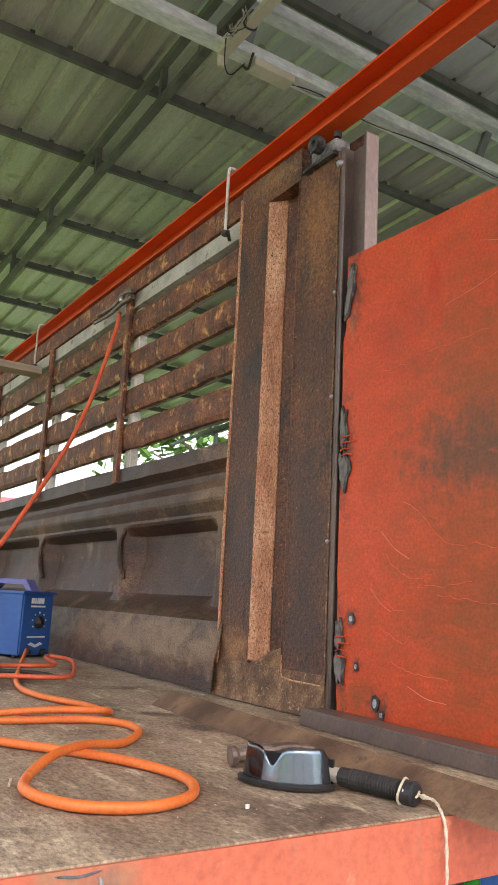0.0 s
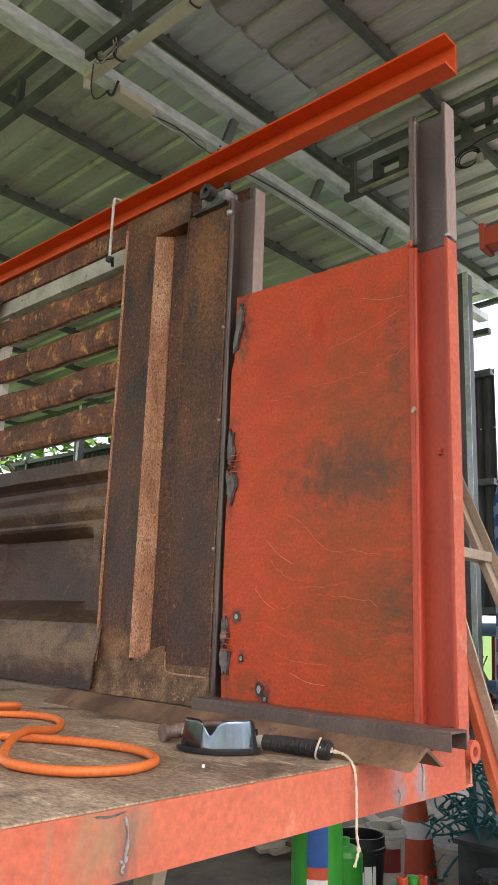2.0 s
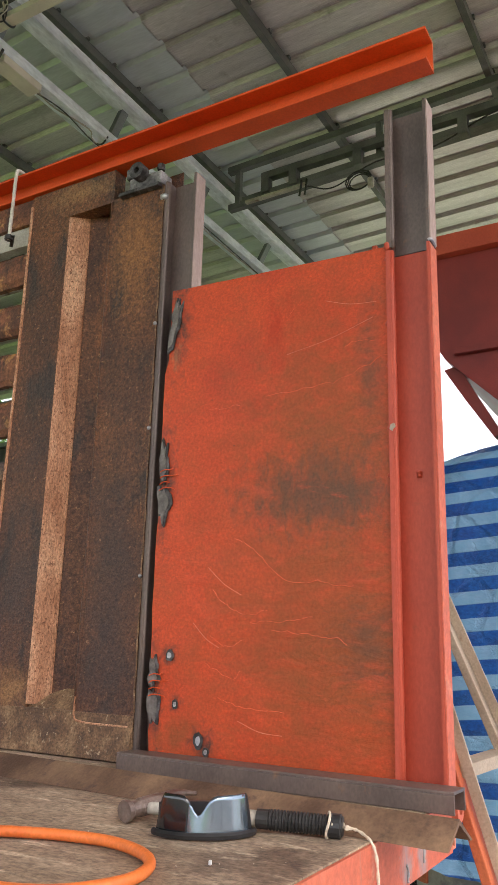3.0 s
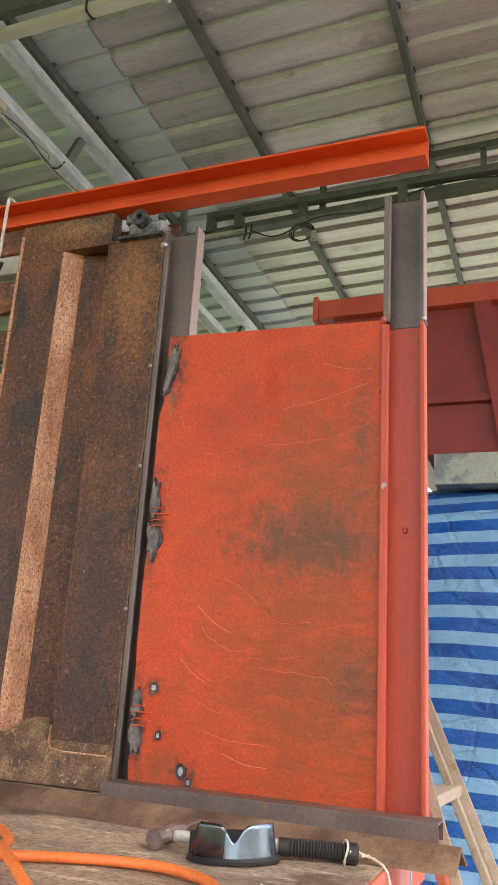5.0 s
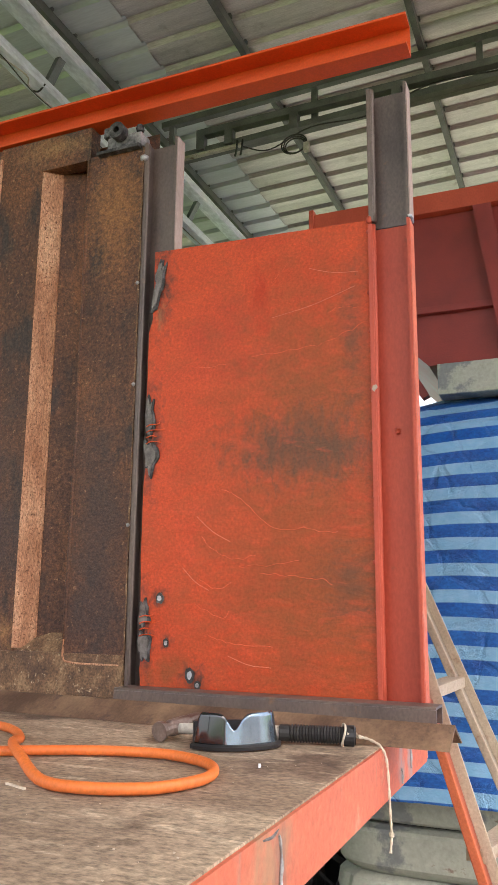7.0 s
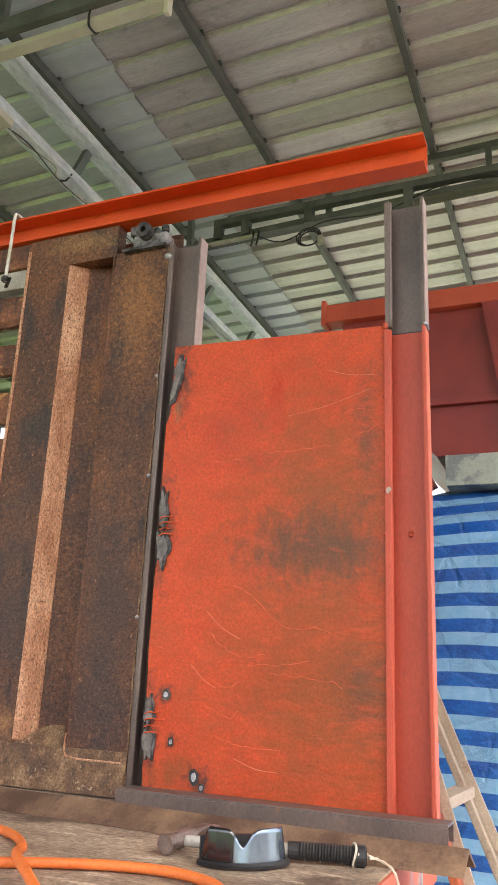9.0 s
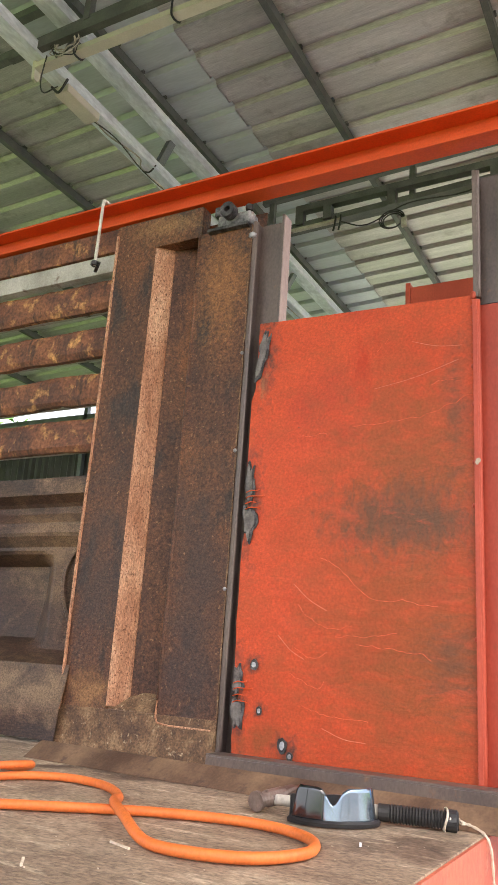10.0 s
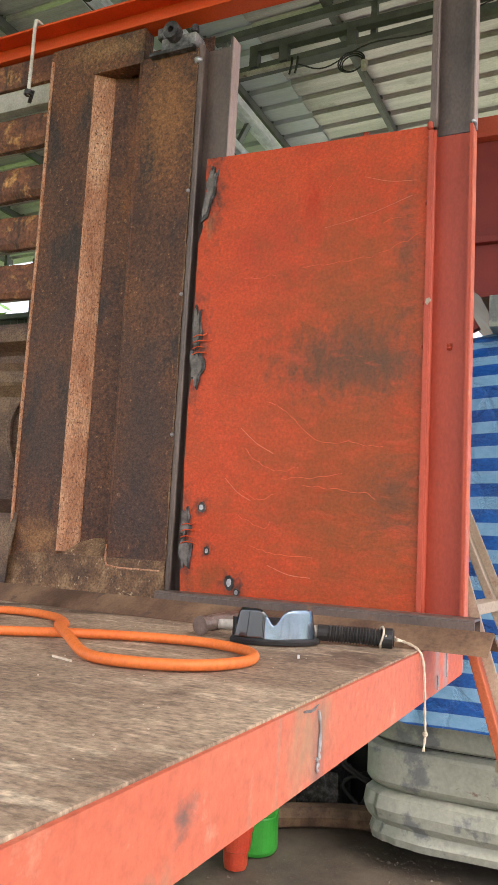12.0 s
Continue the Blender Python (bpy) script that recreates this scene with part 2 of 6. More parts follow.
def ground_material():
    m = surface("dirt", [(0.085, 0.066, 0.052), (0.14, 0.11, 0.085), (0.19, 0.155, 0.12)], 2.5, 0.95, 0, 0.8, 25, second=((0.24, 0.20, 0.16), 30, 0.62, 0.75))
    n, l = m.node_tree.nodes, m.node_tree.links
    b = n["Principled BSDF"]
    dirt = b.inputs["Base Color"].links[0].from_socket
    co = n.new("ShaderNodeTexCoord")
    sep = n.new("ShaderNodeVectorMath")
    sep.operation = "DISTANCE"
    sep.inputs[1].default_value = (0.8, 4.5, 0)
    l.new(co.outputs["Object"], sep.inputs[0])
    nz = n.new("ShaderNodeTexNoise")
    nz.inputs["Scale"].default_value = 0.8
    l.new(co.outputs["Object"], nz.inputs["Vector"])
    ad = n.new("ShaderNodeMath")
    ad.operation = "MULTIPLY_ADD"
    ad.inputs[1].default_value = 3.0
    l.new(nz.outputs["Fac"], ad.inputs[0])
    l.new(sep.outputs["Value"], ad.inputs[2])
    mr = n.new("ShaderNodeMapRange")
    # pale yard out to the east, added to bounce light up at the roof
    pale = n.new("ShaderNodeMix")
    pale.data_type = "RGBA"
    fp = n.new("ShaderNodeMapRange")
    fp.inputs["From Min"].default_value, fp.inputs["From Max"].default_value = 8.0, 10.0
    l.new(ad.outputs[0], fp.inputs["Value"])
    gx = n.new("ShaderNodeSeparateXYZ")
    l.new(co.outputs["Object"], gx.inputs[0])
    gate = n.new("ShaderNodeMapRange")
    gate.inputs["From Min"].default_value, gate.inputs["From Max"].default_value = -1.0, 2.5
    l.new(gx.outputs["X"], gate.inputs["Value"])
    both_ = n.new("ShaderNodeMath")
    both_.operation = "MULTIPLY"
    l.new(fp.outputs[0], both_.inputs[0])
    l.new(gate.outputs[0], both_.inputs[1])
    l.new(both_.outputs[0], pale.inputs["Factor"])
    l.new(dirt, pale.inputs["A"])
    pale.inputs["B"].default_value = (0.42, 0.39, 0.345, 1)
    dirt = pale.outputs["Result"]
    dt = n.new("ShaderNodeVectorMath")
    dt.operation = "DOT_PRODUCT"
    dt.inputs[1].default_value = (0.15, 0.98, 0)
    l.new(co.outputs["Object"], dt.inputs[0])
    de = n.new("ShaderNodeSeparateXYZ")
    l.new(co.outputs["Object"], de.inputs[0])
    far = n.new("ShaderNodeMath")
    far.operation = "MAXIMUM"
    l.new(dt.outputs["Value"], far.inputs[0])
    east = n.new("ShaderNodeMath")
    east.operation = "SUBTRACT"
    east.inputs[1].default_value = 4.5
    l.new(de.outputs["X"], east.inputs[0])
    l.new(east.outputs[0], far.inputs[1])
    mr.inputs["From Min"].default_value, mr.inputs["From Max"].default_value = 8.8, 9.8
    west = n.new("ShaderNodeVectorMath")
    west.operation = "DOT_PRODUCT"
    west.inputs[1].default_value = (-0.92, 0.92, 0)
    l.new(co.outputs["Object"], west.inputs[0])
    both = n.new("ShaderNodeMath")
    both.operation = "MAXIMUM"
    l.new(far.outputs[0], both.inputs[0])
    l.new(west.outputs["Value"], both.inputs[1])
    l.new(both.outputs[0], mr.inputs["Value"])
    gr = n.new("ShaderNodeValToRGB")
    gr.color_ramp.elements[0].color, gr.color_ramp.elements[1].color = (0.085, 0.165, 0.026, 1), (0.15, 0.25, 0.045, 1)
    l.new(nz.outputs["Fac"], gr.inputs[0])
    mx = n.new("ShaderNodeMix")
    mx.data_type = "RGBA"
    l.new(mr.outputs[0], mx.inputs["Factor"])
    l.new(dirt, mx.inputs["A"])
    l.new(gr.outputs[0], mx.inputs["B"])
    l.new(mx.outputs["Result"], b.inputs["Base Color"])
    return m


def tarp_material():
    """Woven tarpaulin with broad blue and pale-blue stripes, wrinkled."""
    m = surface("striped_tarp", [(0.006, 0.075, 0.34), (0.012, 0.125, 0.47)], 9, 0.42, 0, 0.7, 34, stretch=(1, 1, 1.6), grain=0.25, grain_scale=70.0)
    n, l = m.node_tree.nodes, m.node_tree.links
    b = n["Principled BSDF"]
    blue = b.inputs["Base Color"].links[0].from_socket
    at = n.new("ShaderNodeUVMap")
    at.uv_map = "stripe"
    sx = n.new("ShaderNodeSeparateXYZ")
    l.new(at.outputs[0], sx.inputs[0])
    fr = n.new("ShaderNodeMath")
    fr.operation = "FRACT"
    l.new(sx.outputs["Y"], fr.inputs[0])
    gt = n.new("ShaderNodeMapRange")
    gt.inputs["From Min"].default_value, gt.inputs["From Max"].default_value = 0.50, 0.53
    l.new(fr.outputs[0], gt.inputs["Value"])
    mx = n.new("ShaderNodeMix")
    mx.data_type = "RGBA"
    l.new(gt.outputs[0], mx.inputs["Factor"])
    l.new(blue, mx.inputs["A"])
    pale = n.new("ShaderNodeMix")
    pale.data_type = "RGBA"
    sh = n.new("ShaderNodeTexNoise")
    sh.inputs["Scale"].default_value, sh.inputs["Detail"].default_value, sh.inputs["Roughness"].default_value = 22, 8, 0.7
    l.new(n["Texture Coordinate"].outputs["Object"], sh.inputs["Vector"])
    l.new(sh.outputs["Fac"], pale.inputs["Factor"])
    pale.inputs["A"].default_value, pale.inputs["B"].default_value = (0.10, 0.33, 0.60, 1), (0.34, 0.55, 0.78, 1)
    l.new(pale.outputs["Result"], mx.inputs["B"])
    # creases of the woven sheet
    cr = n.new("ShaderNodeTexVoronoi")
    cr.feature = "DISTANCE_TO_EDGE"
    cr.inputs["Scale"].default_value = 7.0
    ws = n.new("ShaderNodeVectorMath")
    ws.operation = "MULTIPLY_ADD"
    ws.inputs[1].default_value = (0.06, 0.06, 0.06)
    l.new(sh.outputs["Color"], ws.inputs[0])
    l.new(n["Texture Coordinate"].outputs["Object"], ws.inputs[2])
    l.new(ws.outputs[0], cr.inputs["Vector"])
    cm = n.new("ShaderNodeMapRange")
    cm.inputs["From Max"].default_value = 0.10
    l.new(cr.outputs["Distance"], cm.inputs["Value"])
    cb = n.new("ShaderNodeBump")
    cb.inputs["Strength"].default_value, cb.inputs["Distance"].default_value = 0.7, 0.009
    l.new(cm.outputs[0], cb.inputs["Height"])
    l.new(b.inputs["Normal"].links[0].from_socket, cb.inputs["Normal"])
    l.new(cb.outputs[0], b.inputs["Normal"])
    l.new(mx.outputs["Result"], b.inputs["Base Color"])
    return m


def blot(n, l, co, col, c, centre, size, edge, amount, sc, st):
    mp = n.new("ShaderNodeMapping")
    mp.inputs["Location"].default_value = tuple(-a / s for a, s in zip(centre, size))
    mp.inputs["Scale"].default_value = tuple(1 / s for s in size)
    l.new(co.outputs["Object"], mp.inputs["Vector"])
    ln = n.new("ShaderNodeVectorMath")
    ln.operation = "LENGTH"
    l.new(mp.outputs[0], ln.inputs[0])
    m2 = n.new("ShaderNodeMapping")
    m2.inputs["Scale"].default_value = st
    l.new(co.outputs["Object"], m2.inputs["Vector"])
    nz = n.new("ShaderNodeTexNoise")
    nz.inputs["Scale"].default_value, nz.inputs["Detail"].default_value, nz.inputs["Roughness"].default_value = sc, 7, 0.65
    nz.inputs["Distortion"].default_value = 0.6
    l.new(m2.outputs[0], nz.inputs["Vector"])
    ad = n.new("ShaderNodeMath")
    ad.operation = "MULTIPLY_ADD"
    ad.inputs[1].default_value = -3.2
    l.new(nz.outputs["Fac"], ad.inputs[0])
    l.new(ln.outputs["Value"], ad.inputs[2])
    mr = n.new("ShaderNodeMapRange")
    mr.inputs["From Min"].default_value, mr.inputs["From Max"].default_value = edge, edge - 1.1
    mr.inputs["To Max"].default_value = amount
    l.new(ad.outputs[0], mr.inputs["Value"])
    mx = n.new("ShaderNodeMix")
    mx.data_type = "RGBA"
    l.new(mr.outputs[0], mx.inputs["Factor"])
    l.new(col, mx.inputs["A"])
    mx.inputs["B"].default_value = (*c, 1)
    return mx.outputs["Result"]


def speckle(n, l, co, col, depth, sc):
    """Fine dark and light grains over a colour."""
    nz = n.new("ShaderNodeTexNoise")
    nz.inputs["Scale"].default_value, nz.inputs["Detail"].default_value, nz.inputs["Roughness"].default_value = sc, 3, 0.7
    l.new(co.outputs["Object"], nz.inputs["Vector"])
    mr = n.new("ShaderNodeMapRange")
    mr.inputs["From Min"].default_value, mr.inputs["From Max"].default_value = 0.35, 0.65
    mr.inputs["To Min"].default_value, mr.inputs["To Max"].default_value = 1 - depth, 1 + depth * 0.8
    l.new(nz.outputs["Fac"], mr.inputs["Value"])
    sc_ = n.new("ShaderNodeVectorMath")
    sc_.operation = "SCALE"
    l.new(col, sc_.inputs[0])
    l.new(mr.outputs[0], sc_.inputs["Scale"])
    return sc_.outputs[0]


def stained(m, stains, depth=0.45, sc=185):
    """Adds ragged stains to a material: (colour, centre, size, edge, amount, noise scale, stretch)."""
    n, l = m.node_tree.nodes, m.node_tree.links
    b = n["Principled BSDF"]
    col = b.inputs["Base Color"].links[0].from_socket
    co = n.new("ShaderNodeTexCoord")
    for s in stains:
        col = blot(n, l, co, col, *s)
    l.new(speckle(n, l, co, col, depth, sc), b.inputs["Base Color"])


stained(RUST_DARK, [((0.30, 0.128, 0.042), (WALL, 1.83, 2.55), (1, 0.10, 0.22), -0.35, 0.75, 60, (1, 1, 1)),
                    ((0.30, 0.165, 0.07), (WALL, 2.07, 2.81), (1, 0.20, 0.05), -0.6, 0.75, 60, (1, 1, 1)),
                    ((0.27, 0.10, 0.035), (WALL, 1.98, 2.45), (1, 0.06, 0.30), -0.55, 0.85, 40, (1, 1, 0.5)),
                    ((0.056, 0.033, 0.028), (WALL, 1.83, 1.45), (1, 0.09, 0.42), -0.2, 0.75, 6, (1, 1, 1)),
                    ((0.060, 0.035, 0.029), (WALL, 2.20, 1.55), (1, 0.10, 0.40), -0.5, 0.7, 6, (1, 1, 1)),
                    ((0.30, 0.15, 0.06), (WALL, 2.2, 1.22), (1, 0.09, 0.07), -0.4, 0.8, 25, (1, 1, 1))])
stained(RED_RAIL, [((0.27, 0.26, 0.27), (1.13, 0.917, 1.01), (0.028, 1, 0.07), -0.45, 0.95, 30, (1, 1, 0.6)),
                   ((0.30, 0.29, 0.30), (1.22, 0.917, 1.015), (0.032, 1, 0.07), -0.45, 0.95, 28, (1, 1, 0.6)),
                   ((0.36, 0.22, 0.13), (0.38, 0.917, 1.03), (0.10, 1, 0.06), -0.4, 0.8, 14, (1, 1, 0.7)),
                   ((0.13, 0.11, 0.10), (0.41, 0.917, 0.995), (0.024, 1, 0.07), -0.4, 0.85, 20, (1, 1, 0.5)),
                   ((0.10, 0.085, 0.08), (0.07, 0.917, 1.01), (0.02, 1, 0.025), -0.5, 0.9, 24, (1, 1, 1)),
                   ((0.30, 0.19, 0.12), (0.0, 0.917, 0.96), (0.10, 1, 0.03), -0.5, 0.8, 18, (1, 1, 1)),
                   ((0.40, 0.27, 0.18), (0.21, 0.917, 0.99), (0.012, 1, 0.09), -0.9, 0.8, 20, (1, 1, 0.4))], 0.10, 60)
stained(RUST_SIDE, [((0.23, 0.145, 0.078), (1.37, 2.8, 1.22), (1, 1.1, 0.10), -0.35, 0.8, 8, (1, 1, 2)),
                    ((0.28, 0.17, 0.09), (1.37, 2.45, 1.68), (1, 0.3, 0.25), -0.6, 0.6, 9, (1, 1, 2))])


def sheet_material():
    """Orange-red painted steel sheet with brown scorch stains, a sooty patch and faint ripples."""
    m = surface("sheet_paint", grain=0.14, stretch=(1, 1, 1.3), colors=[(0.46, 0.050, 0.014), (0.555, 0.072, 0.019), (0.48, 0.060, 0.016)], scale=3, rough=0.5, metal=0, bump=0.06, bump_scale=60, rough_var=0.12, spec=0.3,
                second=((0.32, 0.06, 0.02), 5, 0.58, 0.82), streak=((0.17, 0.05, 0.025), (1, 1, 1), 95, 0.69, 0.74))
    n, l = m.node_tree.nodes, m.node_tree.links
    b = n["Principled BSDF"]
    col = b.inputs["Base Color"].links[0].from_socket
    co = n.new("ShaderNodeTexCoord")


    brown, soot, dark, pale = (0.25, 0.070, 0.019), (0.125, 0.058, 0.032), (0.43, 0.034, 0.006), (0.62, 0.085, 0.03)
    col = blot(n, l, co, col, brown, (WALL, 1.22, 1.60), (1, 0.42, 0.80), -0.55, 0.60, 5, (1, 2, 3))
    col = blot(n, l, co, col, brown, (WALL, 1.16, 1.33), (1, 0.30, 0.26), -0.45, 0.75, 6, (1, 1.3, 4.5))
    col = blot(n, l, co, col, brown, (WALL, 1.17, 1.84), (1, 0.20, 0.28), -0.40, 0.80, 9, (1, 2.5, 3))
    col = blot(n, l, co, col, soot, (WALL, 1.22, 1.735), (1, 0.20, 0.10), -0.30, 0.85, 13, (1, 3.0, 1.8))
    col = blot(n, l, co, col, soot, (WALL, 1.12, 1.72), (1, 0.07, 0.075), -0.55, 0.75, 16, (1, 2.5, 2))
    col = blot(n, l, co, col, soot, (WALL, 1.07, 2.05), (1, 0.045, 0.28), -0.6, 0.65, 9, (1, 2, 2))
    col = blot(n, l, co, col, soot, (WALL, 1.08, 1.37), (1, 0.11, 0.15), -0.60, 0.70, 10, (1, 1.5, 4))
    col = blot(n, l, co, col, dark, (WALL, 1.33, 2.20), (1, 0.05, 0.12), -0.55, 0.85, 9, (1, 4, 1))
    col = blot(n, l, co, col, brown, (WALL, 1.60, 1.14), (1, 0.10, 0.07), -0.6, 0.8, 9, (1, 2, 2))
    for cy, cz, sy, sz in ((1.676, 1.79, 0.042, 0.20), (1.676, 1.24, 0.040, 0.16), (1.650, 2.27, 0.044, 0.18), (1.627, 1.338, 0.032, 0.030), (1.603, 1.219, 0.026, 0.028), (1.518, 1.127, 0.045, 0.05)):
        col = blot(n, l, co, col, (0.05, 0.035, 0.028), (WALL, cy, cz), (1, sy, sz), -0.55, 0.9, 30, (1, 1.5, 1))
    col = blot(n, l, co, col, (0.36, 0.15, 0.065), (WALL, 1.655, 2.16), (1, 0.022, 0.06), -0.8, 0.8, 30, (1, 3, 1))
    # faint wavy runs of lifted paint
    mp = n.new("ShaderNodeMapping")
    mp.inputs["Scale"].default_value = (1, 3, 7)
    l.new(co.outputs["Object"], mp.inputs["Vector"])
    rn = n.new("ShaderNodeTexNoise")
    rn.inputs["Scale"].default_value, rn.inputs["Detail"].default_value, rn.inputs["Roughness"].default_value, rn.inputs["Distortion"].default_value = 2.6, 9, 0.62, 0.9
    l.new(mp.outputs[0], rn.inputs["Vector"])
    mr = n.new("ShaderNodeMapRange")
    mr.inputs["From Min"].default_value, mr.inputs["From Max"].default_value, mr.inputs["To Max"].default_value = 0.56, 0.68, 0.42
    l.new(rn.outputs["Fac"], mr.inputs["Value"])
    mx = n.new("ShaderNodeMix")
    mx.data_type = "RGBA"
    l.new(mr.outputs[0], mx.inputs["Factor"])
    l.new(col, mx.inputs["A"])
    mx.inputs["B"].default_value = (*pale, 1)
    l.new(speckle(n, l, co, mx.outputs["Result"], 0.16, 120), b.inputs["Base Color"])
    rb = n.new("ShaderNodeBump")
    rb.inputs["Strength"].default_value, rb.inputs["Distance"].default_value = 0.45, 0.006
    l.new(rn.outputs["Fac"], rb.inputs["Height"])
    l.new(b.inputs["Normal"].links[0].from_socket, rb.inputs["Normal"])
    l.new(rb.outputs[0], b.inputs["Normal"])
    return m


DIRT, TARP, SHEET = ground_material(), tarp_material(), sheet_material()


# ---- mesh helpers ----
def part(name, bm, material, parent=None, label="", smooth=False):
    me = bpy.data.meshes.new(name)
    bmesh.ops.recalc_face_normals(bm, faces=bm.faces)
    bm.to_mesh(me)
    bm.free()
    if smooth:
        me.shade_smooth()
    me.materials.append(material)
    ob = new(name, me)
    ob.parent = parent
    if label:
        ob["label"] = label
    return ob


def thing(name, label, category, group="", kind="", at=(0, 0, 0)):
    ob = new(name)
    ob.empty_display_size = 0.05
    ob.location = at
    return tagged(ob, label, category, group, kind)


def box(x0, x1, y0, y1, z0, z1, bevel=0.0, bm=None):
    own = bm is None
    bm = bm or bmesh.new()
    vs = [bm.verts.new((x, y, z)) for x in (x0, x1) for y in (y0, y1) for z in (z0, z1)]
    for f in ((0, 1, 3, 2), (4, 6, 7, 5), (0, 4, 5, 1), (2, 3, 7, 6), (0, 2, 6, 4), (1, 5, 7, 3)):
        bm.faces.new([vs[i] for i in f])
    if bevel and own:
        bmesh.ops.bevel(bm, geom=bm.edges[:], offset=bevel, segments=2, affect="EDGES", profile=0.6)
    return bm


def prism(points, axis, a, b, bm=None, bevel=0.0):
    """A 2D outline pushed along an axis: 'x' takes (y, z), 'y' takes (x, z), 'z' takes (x, y)."""
    bm = bm or bmesh.new()
    put = {"x": lambda p, s: (s, p[0], p[1]), "y": lambda p, s: (p[0], s, p[1]), "z": lambda p, s: (p[0], p[1], s)}[axis]
    lo = [bm.verts.new(put(p, a)) for p in points]
    hi = [bm.verts.new(put(p, b)) for p in points]
    k = len(points)
    bm.faces.new(lo)
    bm.faces.new(hi[::-1])
    for i in range(k):
        bm.faces.new((lo[i], lo[(i + 1) % k], hi[(i + 1) % k], hi[i]))
    if bevel:
        bmesh.ops.bevel(bm, geom=bm.edges[:], offset=bevel, segments=1, affect="EDGES")
    return bm


def beam(a, b, w, h, up=(0, 0, 1), bevel=0.0):
    """A bar of section w x h from a to b."""
    a, b = Vector(a), Vector(b)
    d = b - a
    z = d.normalized()
    x = Vector(up).cross(z).normalized()
    y = z.cross(x)
    bm = box(-w / 2, w / 2, -h / 2, h / 2, 0, d.length, bevel)
    m = Matrix((x, y, z)).transposed().to_4x4()
    m.translation = a
    bmesh.ops.transform(bm, matrix=m, verts=bm.verts)
    return bm


def smoothed(points, n=8):
    """Catmull-Rom through the points."""
    p = [Vector(q) for q in points]
    p = [p[0] * 2 - p[1]] + p + [p[-1] * 2 - p[-2]]
    out = []
    for i in range(1, len(p) - 2):
        for k in range(n):
            t = k / n
            a, b, c, d = p[i - 1], p[i], p[i + 1], p[i + 2]
            out.append(0.5 * ((2 * b) + (c - a) * t + (2 * a - 5 * b + 4 * c - d) * t * t + (3 * b - a - 3 * c + d) * t ** 3))
    return out + [p[-2]]


def tube(points, r, sides=10, n=8, bm=None, curve=True):
    bm = bm or bmesh.new()
    pts = smoothed(points, n) if curve else [Vector(q) for q in points]
    rings = []
    side = None
    for i, p in enumerate(pts):
        d = (pts[min(i + 1, len(pts) - 1)] - pts[max(i - 1, 0)]).normalized()
        if side is None:
            side = d.orthogonal().normalized()
        side = (side - d * side.dot(d)).normalized()
        up = d.cross(side)
        rr = r(i / (len(pts) - 1)) if callable(r) else r
        rings.append([bm.verts.new(p + (side * math.cos(a) + up * math.sin(a)) * rr) for a in [2 * math.pi * k / sides for k in range(sides)]])
    for a, b in zip(rings, rings[1:]):
        for k in range(sides):
            bm.faces.new((a[k], a[(k + 1) % sides], b[(k + 1) % sides], b[k]))
    bm.faces.new(rings[0][::-1])
    bm.faces.new(rings[-1])
    return bm


def lathe(profile, centre=(0, 0, 0), sides=28, bm=None):
    """Turned about a vertical line: profile of (radius, height)."""
    bm = bm or bmesh.new()
    cx, cy, cz = centre
    rings = [[bm.verts.new((cx + r * math.cos(a), cy + r * math.sin(a), cz + z)) for a in [2 * math.pi * k / sides for k in range(sides)]] for r, z in profile]
    for a, b in zip(rings, rings[1:]):
        for k in range(sides):
            bm.faces.new((a[k], a[(k + 1) % sides], b[(k + 1) % sides], b[k]))
    bm.faces.new(rings[0][::-1])
    bm.faces.new(rings[-1])
    return bm


def shell(nu, nv, f, thick, bm=None):
    """A sheet f(u, v) -> point with thickness along +x (thick may be a vector)."""
    bm = bm or bmesh.new()
    off = Vector(thick) if not isinstance(thick, (int, float)) else Vector((thick, 0, 0))
    a = [[bm.verts.new(f(i / nu, j / nv)) for j in range(nv + 1)] for i in range(nu + 1)]
    b = [[bm.verts.new(v.co + off) for v in row] for row in a]
    for i in range(nu):
        for j in range(nv):
            bm.faces.new((a[i][j], a[i + 1][j], a[i + 1][j + 1], a[i][j + 1]))
            bm.faces.new((b[i][j], b[i][j + 1], b[i + 1][j + 1], b[i + 1][j]))
    for i in range(nu):
        bm.faces.new((a[i][0], b[i][0], b[i + 1][0], a[i + 1][0]))
        bm.faces.new((a[i][nv], a[i + 1][nv], b[i + 1][nv], b[i][nv]))
    for j in range(nv):
        bm.faces.new((a[0][j], a[0][j + 1], b[0][j + 1], b[0][j]))
        bm.faces.new((a[nu][j], b[nu][j], b[nu][j + 1], a[nu][j + 1]))
    return bm


def channel_y(x_web, x_tip, y0, y1, z0, z1, t):
    """C-channel lying along y, web at x_web, open towards x_tip."""
    return prism([(x_tip, z0), (x_web, z0), (x_web, z1), (x_tip, z1), (x_tip, z1 - t), (x_web - t, z1 - t), (x_web - t, z0 + t), (x_tip, z0 + t)], "y", y0, y1)


def channel_z(x_web, x_tip, y0, y1, z0, z1, t):
    """Upright C-channel, web at x_web, open towards x_tip."""
    return prism([(x_tip, y0), (x_web, y0), (x_web, y1), (x_tip, y1), (x_tip, y1 - t), (x_web - t, y1 - t), (x_web - t, y0 + t), (x_tip, y0 + t)], "z", z0, z1)


